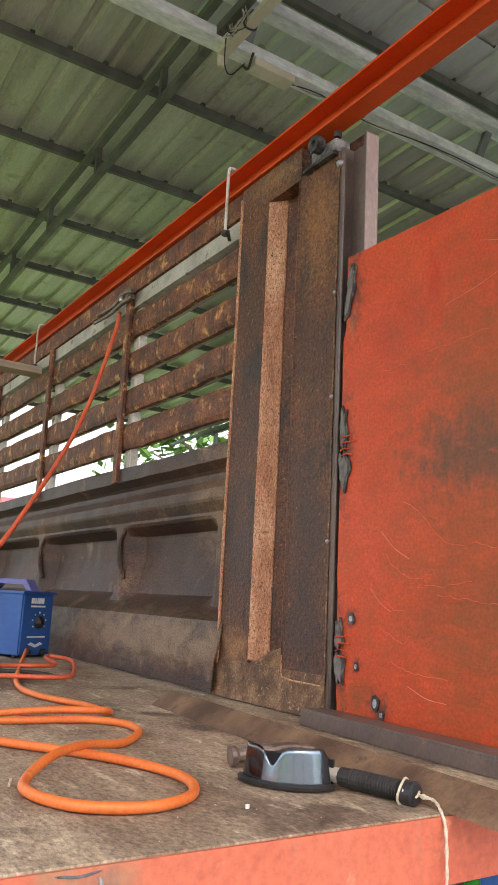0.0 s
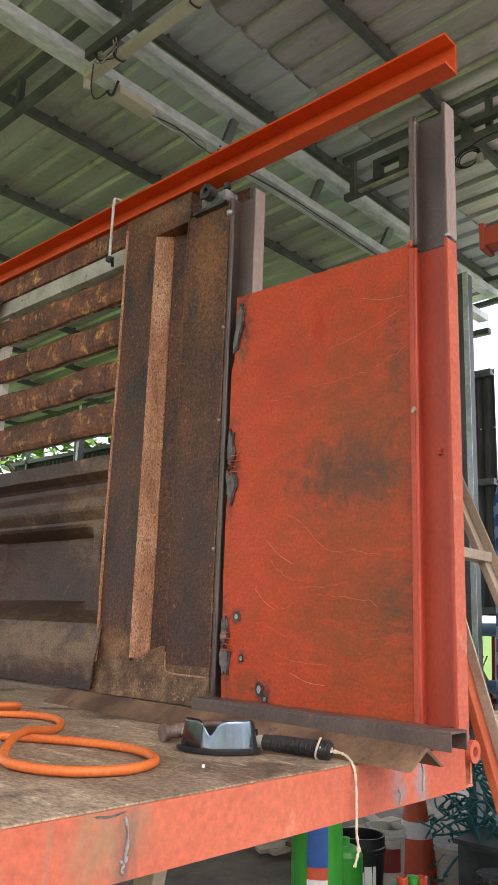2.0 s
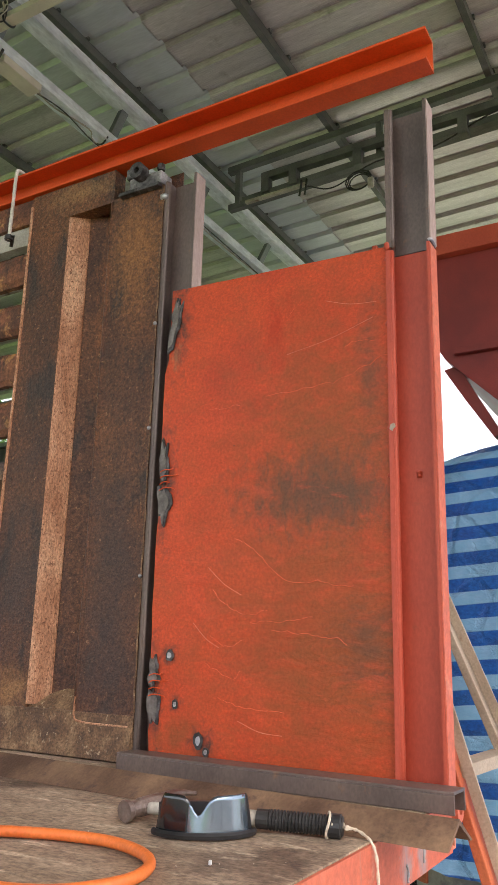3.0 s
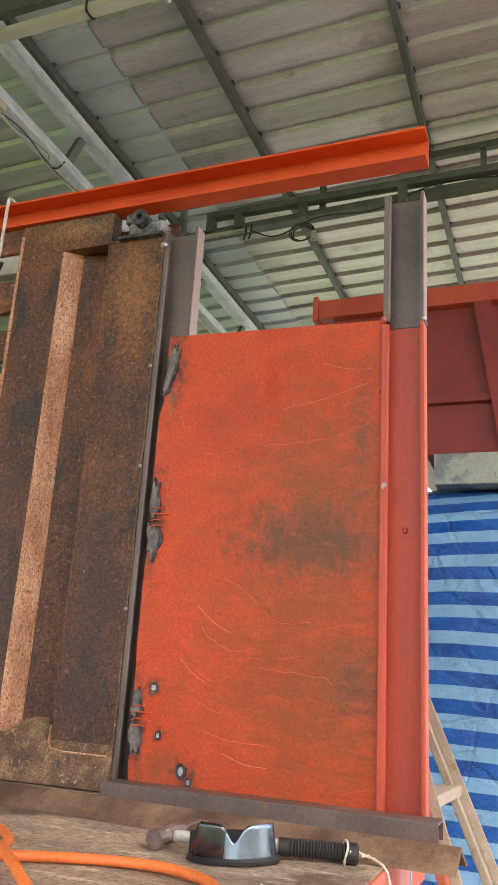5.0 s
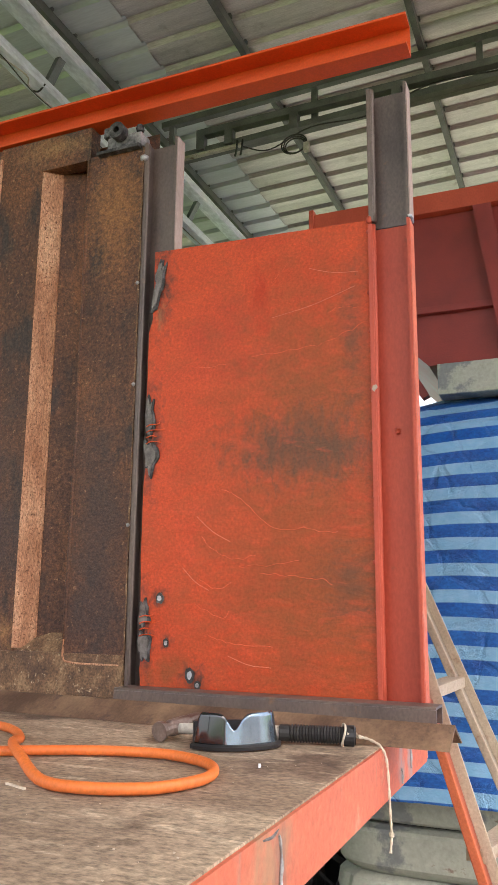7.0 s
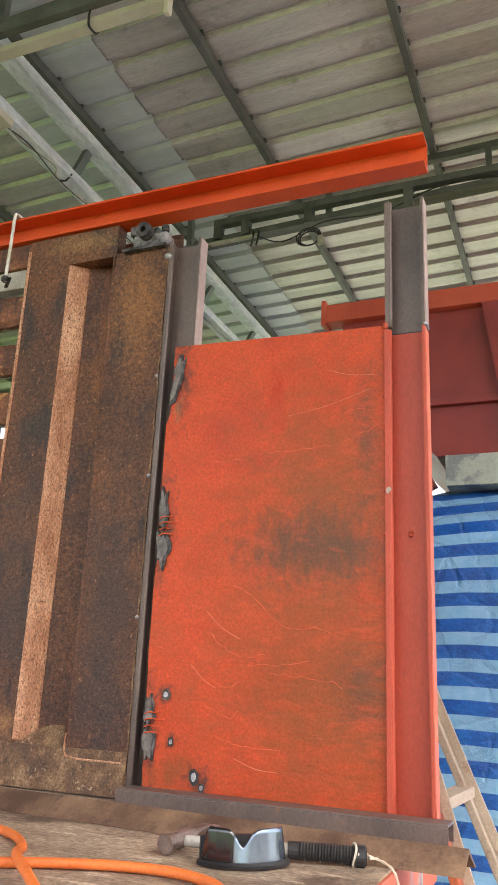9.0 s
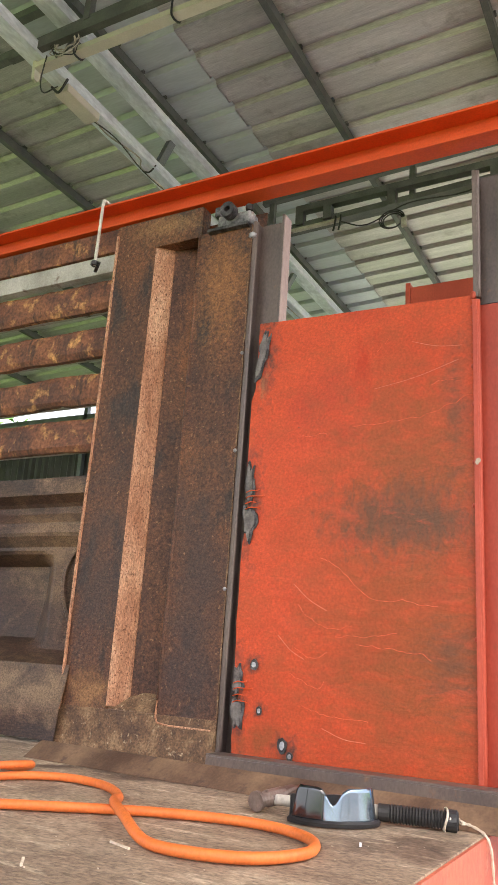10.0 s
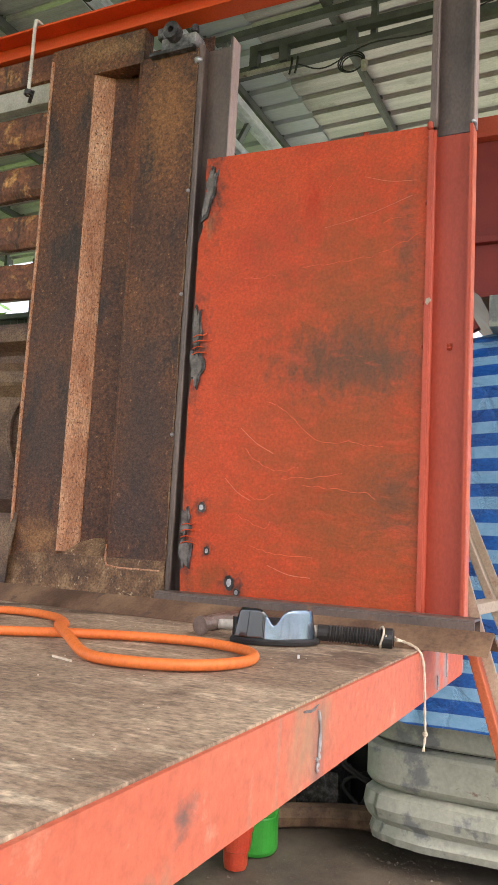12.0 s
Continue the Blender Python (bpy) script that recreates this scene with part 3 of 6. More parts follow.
def blotch(x, y, z, ry, rz, thick=0.002, n=18, rough=0.25, seed=0, lean=0.0):
    """A thin ragged patch standing on the sheet's face."""
    rnd = random.Random(seed)
    pts = []
    for k in range(n):
        a = 2 * math.pi * k / n
        s = 1 + rough * (1.6 * noise.noise((1.7 * math.cos(a), 1.7 * math.sin(a), seed * 3.3)) + 0.12 * (rnd.random() * 2 - 1))
        py, pz = ry * s * math.cos(a), rz * s * math.sin(a)
        pts.append((y + py + lean * pz, z + pz))
    return prism(pts, "x", x - thick, x + 0.0005)

# ---- setting ----
def ground():
    bm = bmesh.new()
    rnd = random.Random(5)
    n = 60
    edge = lambda u: 1.5 + (u * 8) * (1 + (abs(u) ** 6) * 30)
    rows = []
    for i in range(n + 1):
        row = []
        for j in range(n + 1):
            x, y = edge(i / n * 2 - 1), edge(j / n * 2 - 1)
            h = 0.03 * noise.noise((x * 0.7, y * 0.7, 0)) if abs(x) < 10 and abs(y) < 10 else 0
            row.append(bm.verts.new((x, y, GROUND + h)))
        rows.append(row)
    for i in range(n):
        for j in range(n):
            bm.faces.new((rows[i][j], rows[i + 1][j], rows[i + 1][j + 1], rows[i][j + 1]))
    tagged(part("ground", bm, DIRT, smooth=True), "brown bare dirt yard turning to green grass", "ground", kind="structure")


ground()


def roof_z(y):
    return 4.915 - 0.03 * (y - 2.36)


def roof_sheet(name, y0, y1, dz, material, label, phase=0.0):
    """Trapezoid-ribbed steel roofing with the ribs along y, seen from below."""
    pitch, x0, x1 = 0.25, -3.6, 7.2
    xs = []
    x = x0 + phase
    while x < x1:
        xs += [(x, 0), (x + 0.17, 0), (x + 0.19, 0.032), (x + 0.23, 0.032)]
        x += pitch
    bm = bmesh.new()
    ys = [y0 + (y1 - y0) * k / 6 for k in range(7)]
    grid = [[bm.verts.new((px, y, roof_z(y) + dz + h + 0.004 * noise.noise((px * 1.3, y * 0.9, 3)))) for y in ys] for px, h in xs]
    for a, b in zip(grid, grid[1:]):
        for k in range(6):
            bm.faces.new((a[k], b[k], b[k + 1], a[k + 1]))
    geom = bmesh.ops.extrude_face_region(bm, geom=bm.faces[:])
    bmesh.ops.translate(bm, vec=(0, 0, 0.002), verts=[v for v in geom["geom"] if isinstance(v, bmesh.types.BMVert)])
    return tagged(part(name, bm, material), label, "roof", kind="structure")


roof_sheet("ceiling", -1.9, 3.12, 0.014, ROOF, "dull grey ribbed steel roofing sheets")
roof_sheet("ceiling_2", 2.96, 3.82, 0.0, ROOF_NEW, "newer bluish ribbed steel roofing strip")
roof_sheet("ceiling_3", 3.4, 13.6, 0.014, ROOF, "weathered grey ribbed steel roofing sheets", 0.0)


def purlins():
    for y in (-1.85, -0.85, 0.2, 1.28, 2.36, 3.34, 4.56, 5.64, 6.75, 7.85, 8.95, 10.05, 11.15, 12.25, 13.35):
        z = roof_z(y) - 0.004
        p = thing("purlin", "dark steel roof purlin under the roofing sheets", "purlin", "roof purlins", "structure", (0, y, z))
        part("bar", prism([(0.02, 0), (-0.02, 0), (-0.02, -0.065), (0.02, -0.065), (0.02, -0.06), (-0.016, -0.06), (-0.016, -0.004), (0.02, -0.004)], "x", -3.55, 7.15), PURLIN, p)
        rib = bmesh.new()
        for k in range(43):
            x = -3.6 + 0.25 * k
            box(x + 0.17, x + 0.2, -0.03, 0.03, -0.001, 0.018, bm=rib)
        part("screw_saddle", rib, PURLIN, p)["kind"] = "stuff"


purlins()


def bright_truss():
    t = thing("roof_truss", "bright galvanised roof truss with two chords and short struts", "truss", kind="structure")
    for name, y, z in (("lower_chord", 3.43, 4.435), ("upper_chord", 3.30, 4.655)):
        bm = prism([(y - 0.045, z - 0.035), (y + 0.045, z - 0.035), (y + 0.045, z + 0.035), (y + 0.04, z + 0.035), (y + 0.04, z - 0.03), (y - 0.04, z - 0.03),
                    (y - 0.04, z + 0.035), (y - 0.045, z + 0.035)], "x", -3.35, 6.8)
        part(name, bm, GALV, t)
        for k in (-1, 1):
            part("lip", prism([(y + k * 0.052, z - 0.034), (y + k * 0.046, z - 0.034), (y + k * 0.046, z + 0.034), (y + k * 0.052, z + 0.034)], "x", -3.35, 6.8), GALV, t)
    for k in range(10):
        x = -2.80 + 0.96 * k
        part("strut", beam((x, 3.42, 4.44), (x, 3.31, 4.64), 0.06, 0.03, (0, 1, 0)), POST_STEEL, t)


bright_truss()


def cross_truss(x, y0, y1, name, label, gap=0.23, material=PURLIN):
    """A dark truss along y under the purlins."""
    t = thing(name, label, "truss", "cross trusses", "structure")
    for dz, dx in ((0, 0.0), (gap, 0.02)):
        part("chord", beam((x + dx, y0, roof_z(y0) - 0.10 - dz), (x + dx, y1, roof_z(y1) - 0.10 - dz), 0.05, 0.05, bevel=0.004), material, t)
    y = math.ceil(y0 / 1.1) * 1.1 - 0.18
    while y < y1:
        if y > y0:
            part("strut", beam((x + 0.01, y, roof_z(y) - 0.10 - gap), (x + 0.01, y, roof_z(y) - 0.10), 0.04, 0.04, (0, 1, 0)), material, t)
        y += 1.1


cross_truss(1.86, -1.8, 13.4, "cross_truss", "dark steel double-chord truss above the flatbed")
cross_truss(-2.75, -1.8, 13.4, "cross_truss", "dark steel double-chord truss beside the flatbed")
cross_truss(4.05, -1.8, 3.2, "cross_truss", "dark steel truss carrying cables and short stubs", 0.30)
cross_truss(6.7, -1.8, 13.4, "cross_truss", "dark steel truss at the edge of the roof")


def shed_posts():
    for x, y, c in ((5.75, 3.1, POST_STEEL), (-2.6, 9.5, POST_STEEL), (6.4, 9.8, POST_STEEL), (-3.2, 3.2, POST_STEEL)):
        p = thing("shed_post", "grey square steel post holding the roof", "post", "shed posts", "structure", (x, y, GROUND))
        part("shaft", box(-0.06, 0.06, -0.05, 0.05, 0, 4.86, 0.006), c, p)
        part("flange_strip", box(-0.066, -0.06, -0.07, -0.02, 0, 4.86), GALV, p)
        part("foot_plate", box(-0.12, 0.12, -0.12, 0.12, 0, 0.02, 0.003), c, p)


shed_posts()


def fence():
    f = thing("fence_wall", "dark grey corrugated steel boundary wall", "fence", kind="structure")
    bm = bmesh.new()
    y0, y1, x = 3.4, 12.5, 6.95
    n = 240
    ring = []
    for k in range(n + 1):
        y = y0 + (y1 - y0) * k / n
        d = 0.03 * math.sin(2 * math.pi * y / 0.11)
        ring.append((bm.verts.new((x + d * 0.6, y, 1.45)), bm.verts.new((x + d * 0.6, y, 3.93))))
    for a, b in zip(ring, ring[1:]):
        bm.faces.new((a[0], b[0], b[1], a[1]))
    part("sheet", bm, FENCE, f)
    for z in (1.5, 2.75, 3.88, 4.32):
        part("rail", box(x - 0.10, x - 0.04, y0, y1, z - 0.03, z + 0.03), POST_STEEL, f)
    for y in (4.85, 7.2, 9.6, 12.0):
        part("stud", box(x - 0.10, x - 0.04, y - 0.03, y + 0.03, GROUND, 4.6), POST_STEEL, f)
    rv = bmesh.new()
    for z in (1.52, 2.1, 2.72, 3.3, 3.86):
        for k in range(60):
            y = y0 + 0.15 * k
            box(x - 0.035, x - 0.02, y, y + 0.012, z, z + 0.012, bm=rv)
    part("rivet", rv, GALV, f)["kind"] = "stuff"


fence()


# ---- the flatbed ----
def flatbed():
    d = thing("truck_flatbed", "worn plywood truck deck with a faded red steel edge rail", "truck bed")
    x0, x1, y0, y1 = -1.05, 1.46, 0.935, 8.2
    y = y0 - 0.0115
    for yb in (2.02, 3.24, 4.46, 5.68, 6.9, y1):
        bm = box(x0, x1, y, yb - 0.003, DECK - 0.014, DECK, 0.0015)
        part("deck_board", bm, DECKWOOD, d)
        y = yb
    # splintered veneer along the rear edge
    rnd = random.Random(3)
    bm = bmesh.new()
    x = x0
    while x < 1.0:
        w = rnd.uniform(0.03, 0.12)
        k = rnd.uniform(0.0005, 0.003)
        prism([(x, y0 - k), (x + w, y0 - k * rnd.random()), (x + w, y0 + 0.004), (x, y0 + 0.004)], "z", DECK - 0.007, DECK - 0.003 + rnd.uniform(0, 0.002), bm)
        x += w * 0.97
    part("splintered_edge", bm, EDGEWOOD, d)
    rail = part("edge_rail", prism([(y0 - 0.018, DECK - 0.003), (y0 - 0.018, DECK - 0.100), (y0 + 0.04, DECK - 0.100), (y0 + 0.04, DECK - 0.094),
                                    (y0 - 0.012, DECK - 0.094), (y0 - 0.012, DECK - 0.003)], "x", x0, 1.416), RED_RAIL, d, "faded salmon-red steel rail")
    part("side_rail", prism([(x1 - 0.01, DECK - 0.02), (x1, DECK - 0.02), (x1, DECK - 0.100), (x1 - 0.05, DECK - 0.100), (x1 - 0.05, DECK - 0.094), (x1 - 0.01, DECK - 0.094)],
                            "y", y0 - 0.012, y1), RED_RAIL, d)
    for x, z, hgt in ((1.13, DECK - 0.085, 0.02), (1.222, DECK - 0.065, 0.045), (0.41, DECK - 0.06, 0.045), (0.405, DECK - 0.082, 0.010)):
        part("weld_bead", tube([(x - 0.004, y0 - 0.0185, z + hgt), (x + 0.003, y0 - 0.0195, z + hgt * 0.4), (x - 0.001, y0 - 0.0195, z - hgt * 0.3), (x + 0.005, y0 - 0.0185, z - 0.008)],
                               lambda s: 0.0020 + 0.0008 * math.sin(s * 17), 7, 6), STEEL_BRIGHT, rail, "silvery weld bead")
    for x in (0.38, -0.45):
        part("edge_weld", tube([(x - 0.03, y0 - 0.016, DECK - 0.008), (x, y0 - 0.019, DECK - 0.011), (x + 0.03, y0 - 0.016, DECK - 0.008)], 0.002, 6), GREY_WELD, rail)
    part("hinge_eye", pipe_ring((1.444, y0 - 0.03, DECK - 0.02), 0.026, 0.012, 0.05), RED_RAIL, d, "red hinge eye")
    for y in (1.6, 2.6, 3.6, 4.6, 5.6, 6.6, 7.6):
        part("cross_member", box(x0 + 0.05, x1 - 0.06, y - 0.04, y + 0.04, DECK - 0.095, DECK - 0.016), RUST_BROWN, d)
    for x in (-0.25, 0.65):
        part("chassis_beam", box(x - 0.04, x + 0.04, 2.2, y1, DECK - 0.31, DECK - 0.095), RUST_BROWN, d)
    return d


def pipe_ring(c, r, hole, length):
    """A short thick pipe along y."""
    bm = bmesh.new()
    n = 20
    rings = []
    for y in (0, length):
        for rr in (r, hole):
            rings.append([bm.verts.new((c[0] + rr * math.cos(2 * math.pi * k / n), c[1] + y, c[2] + rr * math.sin(2 * math.pi * k / n))) for k in range(n)])
    for a, b in ((0, 2), (3, 1), (1, 0), (2, 3)):
        for k in range(n):
            bm.faces.new((rings[a][k], rings[a][(k + 1) % n], rings[b][(k + 1) % n], rings[b][k]))
    return bm


BED = flatbed()


def supports():
    """Wheels and timber props that hold the flatbed up."""
    for x in (-0.6, 0.95):
        ty = lathe([(0.24, -0.11), (0.42, -0.12), (0.46, -0.09), (0.46, 0.09), (0.42, 0.12), (0.24, 0.11)], sides=36)
        bmesh.ops.rotate(ty, cent=(0, 0, 0), matrix=Matrix.Rotation(radians(90), 3, "Y"), verts=ty.verts)
        bmesh.ops.translate(ty, vec=(x, 5.2, GROUND + 0.46), verts=ty.verts)
        w = part("wheel", ty, TYRE, BED, "dusty black truck tyre")
        ri = lathe([(0.02, 0.06), (0.12, 0.06), (0.16, 0.02), (0.24, 0.05), (0.24, -0.05), (0.02, -0.05)], sides=30)
        bmesh.ops.rotate(ri, cent=(0, 0, 0), matrix=Matrix.Rotation(radians(90), 3, "Y"), verts=ri.verts)
        bmesh.ops.translate(ri, vec=(x, 5.2, GROUND + 0.46), verts=ri.verts)
        part("rim", ri, RUST_BROWN, w)
    for x, dx in ((0.62, -0.16), (1.12, -0.14)):
        p = thing("timber_prop", "grey-brown timber prop leaning under the truck deck", "prop", "props under the deck")
        part("shaft", beam((x + dx, 1.75, GROUND), (x, 1.6, DECK - 0.095), 0.045, 0.07, (0, 1, 0), 0.004), PLANK, p)


supports()


def side_wall():
    """The flatbed's rusty stamped side with slats above it."""
    s = thing("truck_side_gate", "rusty stamped steel truck side with weathered slats above", "side gate")
    y0, y1 = 2.28, 7.9
    ribs = (2.42, 3.32, 4.42, 5.52, 6.62, 7.72)

    def face(u, v):
        y, z = y0 + (y1 - y0) * u, DECK + 0.012 + (1.905 - DECK) * v
        h = z - DECK
        x = 1.435
        step = lambda a, b, t: min(max((t - a) / (b - a), 0), 1)
        lower = 1 - step(0.235, 0.275, h)
        x -= 0.062 * lower + 0.03 * (1 - step(0.10, 0.24, h)) * lower
        mid = step(0.275, 0.31, h) * (1 - step(0.56, 0.60, h))
        near = min(abs(y - r) for r in ribs)
        slope = step(0.03, 0.12, near)
        x += 0.085 * mid * slope * (0.55 + 0.45 * step(0.30, 0.46, h))
        x -= 0.025 * step(0.62, 0.66, h) * (1 - step(0.70, 0.74, h))
        x -= 0.05 * step(0.765, 0.795, h)
        x += 0.006 * noise.noise((y * 2.5, z * 5, 1)) + 0.004 * noise.noise((y * 9, z * 12, 4))
        return (x, y, z)

    part("stamped_panel", shell(420, 72, face, 0.004), RUST_SIDE, s, "dark rusty stamped steel panel")
    part("top_rim", tube([(1.405, y, 1.905 + 0.012 * math.sin(y * 2.1)) for y in (2.31, 2.6, 3, 3.6, 4.2, 5, 6, 7, 7.9)], 0.017, 8), RUST_SIDE, s)
    for k, r in enumerate(ribs[:5]):
        part("pressed_rib", tube([(1.440, r - 0.06, 1.44), (1.426, r - 0.035, 1.52), (1.426, r - 0.03, 1.6), (1.445, r - 0.045, 1.67)], 0.010, 6), RUST_SIDE, s)
    rnd = random.Random(8)
    for z0, z1, seed in ((2.548, 2.664, 1), (2.364, 2.475, 2), (2.184, 2.296, 3), (2.011, 2.127, 4)):
        def slat(u, v):
            y = 2.306 + 5.57 * u
            edge = 0.008 * noise.noise((y * 7, seed * 3.1, v * 0.3)) + 0.004 * noise.noise((y * 23, seed, v))
            z = z0 + (z1 - z0) * v + edge * (1 if v in (0, 1) else 0)
            return (1.392 + 0.006 * noise.noise((y * 3, v * 2, seed)) + 0.01 * (abs(v - 0.5) > 0.45), y, z)
        part("slat", shell(260, 6, slat, 0.022), RUST_SLAT, s)
        part("slat_back", box(1.417, 1.45, 2.306, 7.88, z0 + 0.006, z0 + 0.022), CREAM_RAIL, s, "pale timber behind the slat")
    part("top_rail", prism([(1.395, 2.692), (1.435, 2.692), (1.435, 2.762), (1.395, 2.762)], "y", 2.306, 7.9), CREAM_RAIL, s, "weathered grey top rail")
    part("rusty_strip", box(1.382, 1.42, 2.306, 7.9, 2.764, 2.855), RUST_SLAT, s)
    for y in (3.32, 4.42, 5.52, 6.62):
        part("stake", box(1.372, 1.39, y - 0.05, y + 0.0, 1.86, 2.76, 0.003), RUST_SLAT, s)
        part("stake_back", box(1.418, 1.455, y - 0.085, y - 0.02, 1.86, 2.76, 0.003), WHITE_PAINT, s, "chipped white stake")


side_wall()


def rusty_pillar():
    """Pressed steel door pillar with a long recess."""
    p = thing("rusty_pillar_panel", "tall rusty pressed steel pillar panel with a long recess", "panel")
    y0, y1, z0, z1 = 1.738, 2.302, DECK + 0.004, 2.856
    ra, rb, rz0, rz1 = 1.935, 2.124, 1.20, 2.738
    t = 0.05

    def slab(y_a, y_b, z_a, z_b, n_u, n_v, seed):
        def f(u, v):
            y, z = y_a + (y_b - y_a) * u, z_a + (z_b - z_a) * v
            return (WALL + 0.003 * noise.noise((y * 5, z * 3, seed)), y, z)
        return shell(n_u, n_v, f, t)

    part("outer_flange", slab(rb, y1, rz0 - 0.02, rz1 - 0.0005, 6, 40, 1), RUST_DARK, p)
    part("inner_flange", slab(y0, ra, rz0 - 0.045, 2.745, 6, 40, 2), RUST_DARK, p)
    part("head_plate", slab(ra + 0.001, y1, rz1, z1, 10, 4, 3), RUST_DARK, p, "rust-flecked head plate")
    # foot, kicked out towards the deck
    def foot(u, v):
        y = y0 + (y1 + 0.02 - y0) * u
        z = z0 + (rz0 - 0.018 - z0) * v
        return (WALL - 0.012 * (1 - v) ** 1.5 - 0.002 + 0.003 * noise.noise((y * 12, z * 12, 5)), y, z)
    part("foot_plate", shell(16, 8, foot, 0.05), RUST_FOOT, p, "crusty foot plate")
    # the recess: a slanted cheek coloured pale as lit, a floor and a dark cheek
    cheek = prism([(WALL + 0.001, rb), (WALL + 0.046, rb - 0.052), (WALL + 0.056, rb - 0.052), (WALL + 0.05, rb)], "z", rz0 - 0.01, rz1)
    part("recess_cheek", cheek, RUST_PALE_LIT, p, "scaly rust cheek of the recess, coloured paler as if lit")
    # bright line: the highlight along the cheek's inner edge, built as a tube
    part("recess_edge_glint", tube([(WALL + 0.044, rb - 0.052, rz0 + 0.02), (WALL + 0.0445, rb - 0.053, 1.9), (WALL + 0.044, rb - 0.052, rz1 - 0.03)], 0.0035, 6), RUST_PALE_LIT, p)
    part("recess_floor", prism([(WALL + 0.046, rb - 0.052), (WALL + 0.088, ra), (WALL + 0.098, ra), (WALL + 0.056, rb - 0.052)], "z", rz0 - 0.01, rz1), RUST_DARK, p)
    part("recess_sill", prism([(WALL + 0.001, rz0 - 0.03), (WALL + 0.060, rz0 + 0.035), (WALL + 0.070, rz0 - 0.05), (WALL + 0.001, rz0 - 0.05)], "y", ra, rb), RUST_FOOT, p)
    part("fold_ridge", tube([(WALL + 0.002, ra + 0.004, rz0), (WALL + 0.001, ra, 1.8), (WALL + 0.002, ra + 0.006, rz1)], 0.006, 8), RUST_DARK, p, smooth=True)
    part("sill_edge", tube([(WALL - 0.001, y0 + 0.01, rz0 - 0.046), (WALL - 0.002, ra - 0.03, rz0 - 0.044), (WALL - 0.001, ra + 0.002, rz0 - 0.03), (WALL - 0.001, ra + 0.003, rz0 + 0.02)], 0.0035, 6), RUST_PALE_LIT, p)
    part("edge_strip", tube([(WALL - 0.002, y1 - 0.002, z0 + 0.1), (WALL - 0.003, y1, 1.6), (WALL - 0.001, y1 - 0.004, 2.15), (WALL - 0.002, y1 - 0.003, z1 - 0.04)], 0.006, 6), RUST_PALE_LIT, p)
    # backing added to stop daylight showing through above the recess floor
    part("gap_backing", box(WALL + 0.102, WALL + 0.106, y0 + 0.002, y1 - 0.02, z0, z1 - 0.01), RUST_DARK, p)
    # weld seam with beads towards the new channel
    bm = bmesh.new()
    rnd = random.Random(9)
    pts = [(WALL - 0.001 + rnd.uniform(-0.001, 0.001), y0 - 0.002 + rnd.uniform(-0.0012, 0.0012), DECK + 0.05 + 0.028 * k) for k in range(59)]
    tube(pts, lambda s: 0.0024 + 0.0009 * math.sin(s * 260), 7, 2, bm)
    part("weld_seam", bm, RUST_FOOT, p)
    for z in (1.543, 2.28, 2.70, 1.96):
        part("weld_bead", lathe([(0.001, -0.006), (0.005, -0.003), (0.006, 0.002), (0.002, 0.006)], (WALL - 0.004, y0, z), 10), STEEL_BRIGHT, p, smooth=True)
    return p


rusty_pillar()


def new_channel():
    c = thing("left_steel_channel", "new dark mill-steel upright channel welded beside the rusty pillar", "steel channel")
    part("channel", channel_z(1.432, WALL + 0.006, 1.622, 1.734, DECK + 0.002, 2.756, 0.007), STEEL_DARK, c)
    part("near_flange", box(WALL + 0.003, WALL + 0.0055, 1.7235, 1.7345, DECK + 0.004, 2.752, 0.001), STEEL_DARK, c, "rounded dark steel flange")
    part("corner_round", tube([(WALL + 0.010, 1.7235, DECK + 0.004), (WALL + 0.010, 1.7235, 1.9), (WALL + 0.010, 1.7235, 2.75)], 0.006, 10), STEEL_DARK, c, smooth=True)
    part("flange_face", box(WALL + 0.008, 1.430, 1.6195, 1.6218, 2.36, 2.755), STEEL_PINK, c, "pale outer face of the flange")
    part("weld_cap", lathe([(0.002, -0.012), (0.013, -0.006), (0.014, 0.006), (0.004, 0.013)], (WALL + 0.004, 1.735, 2.70), 12), STEEL_BRIGHT, c, smooth=True)


new_channel()


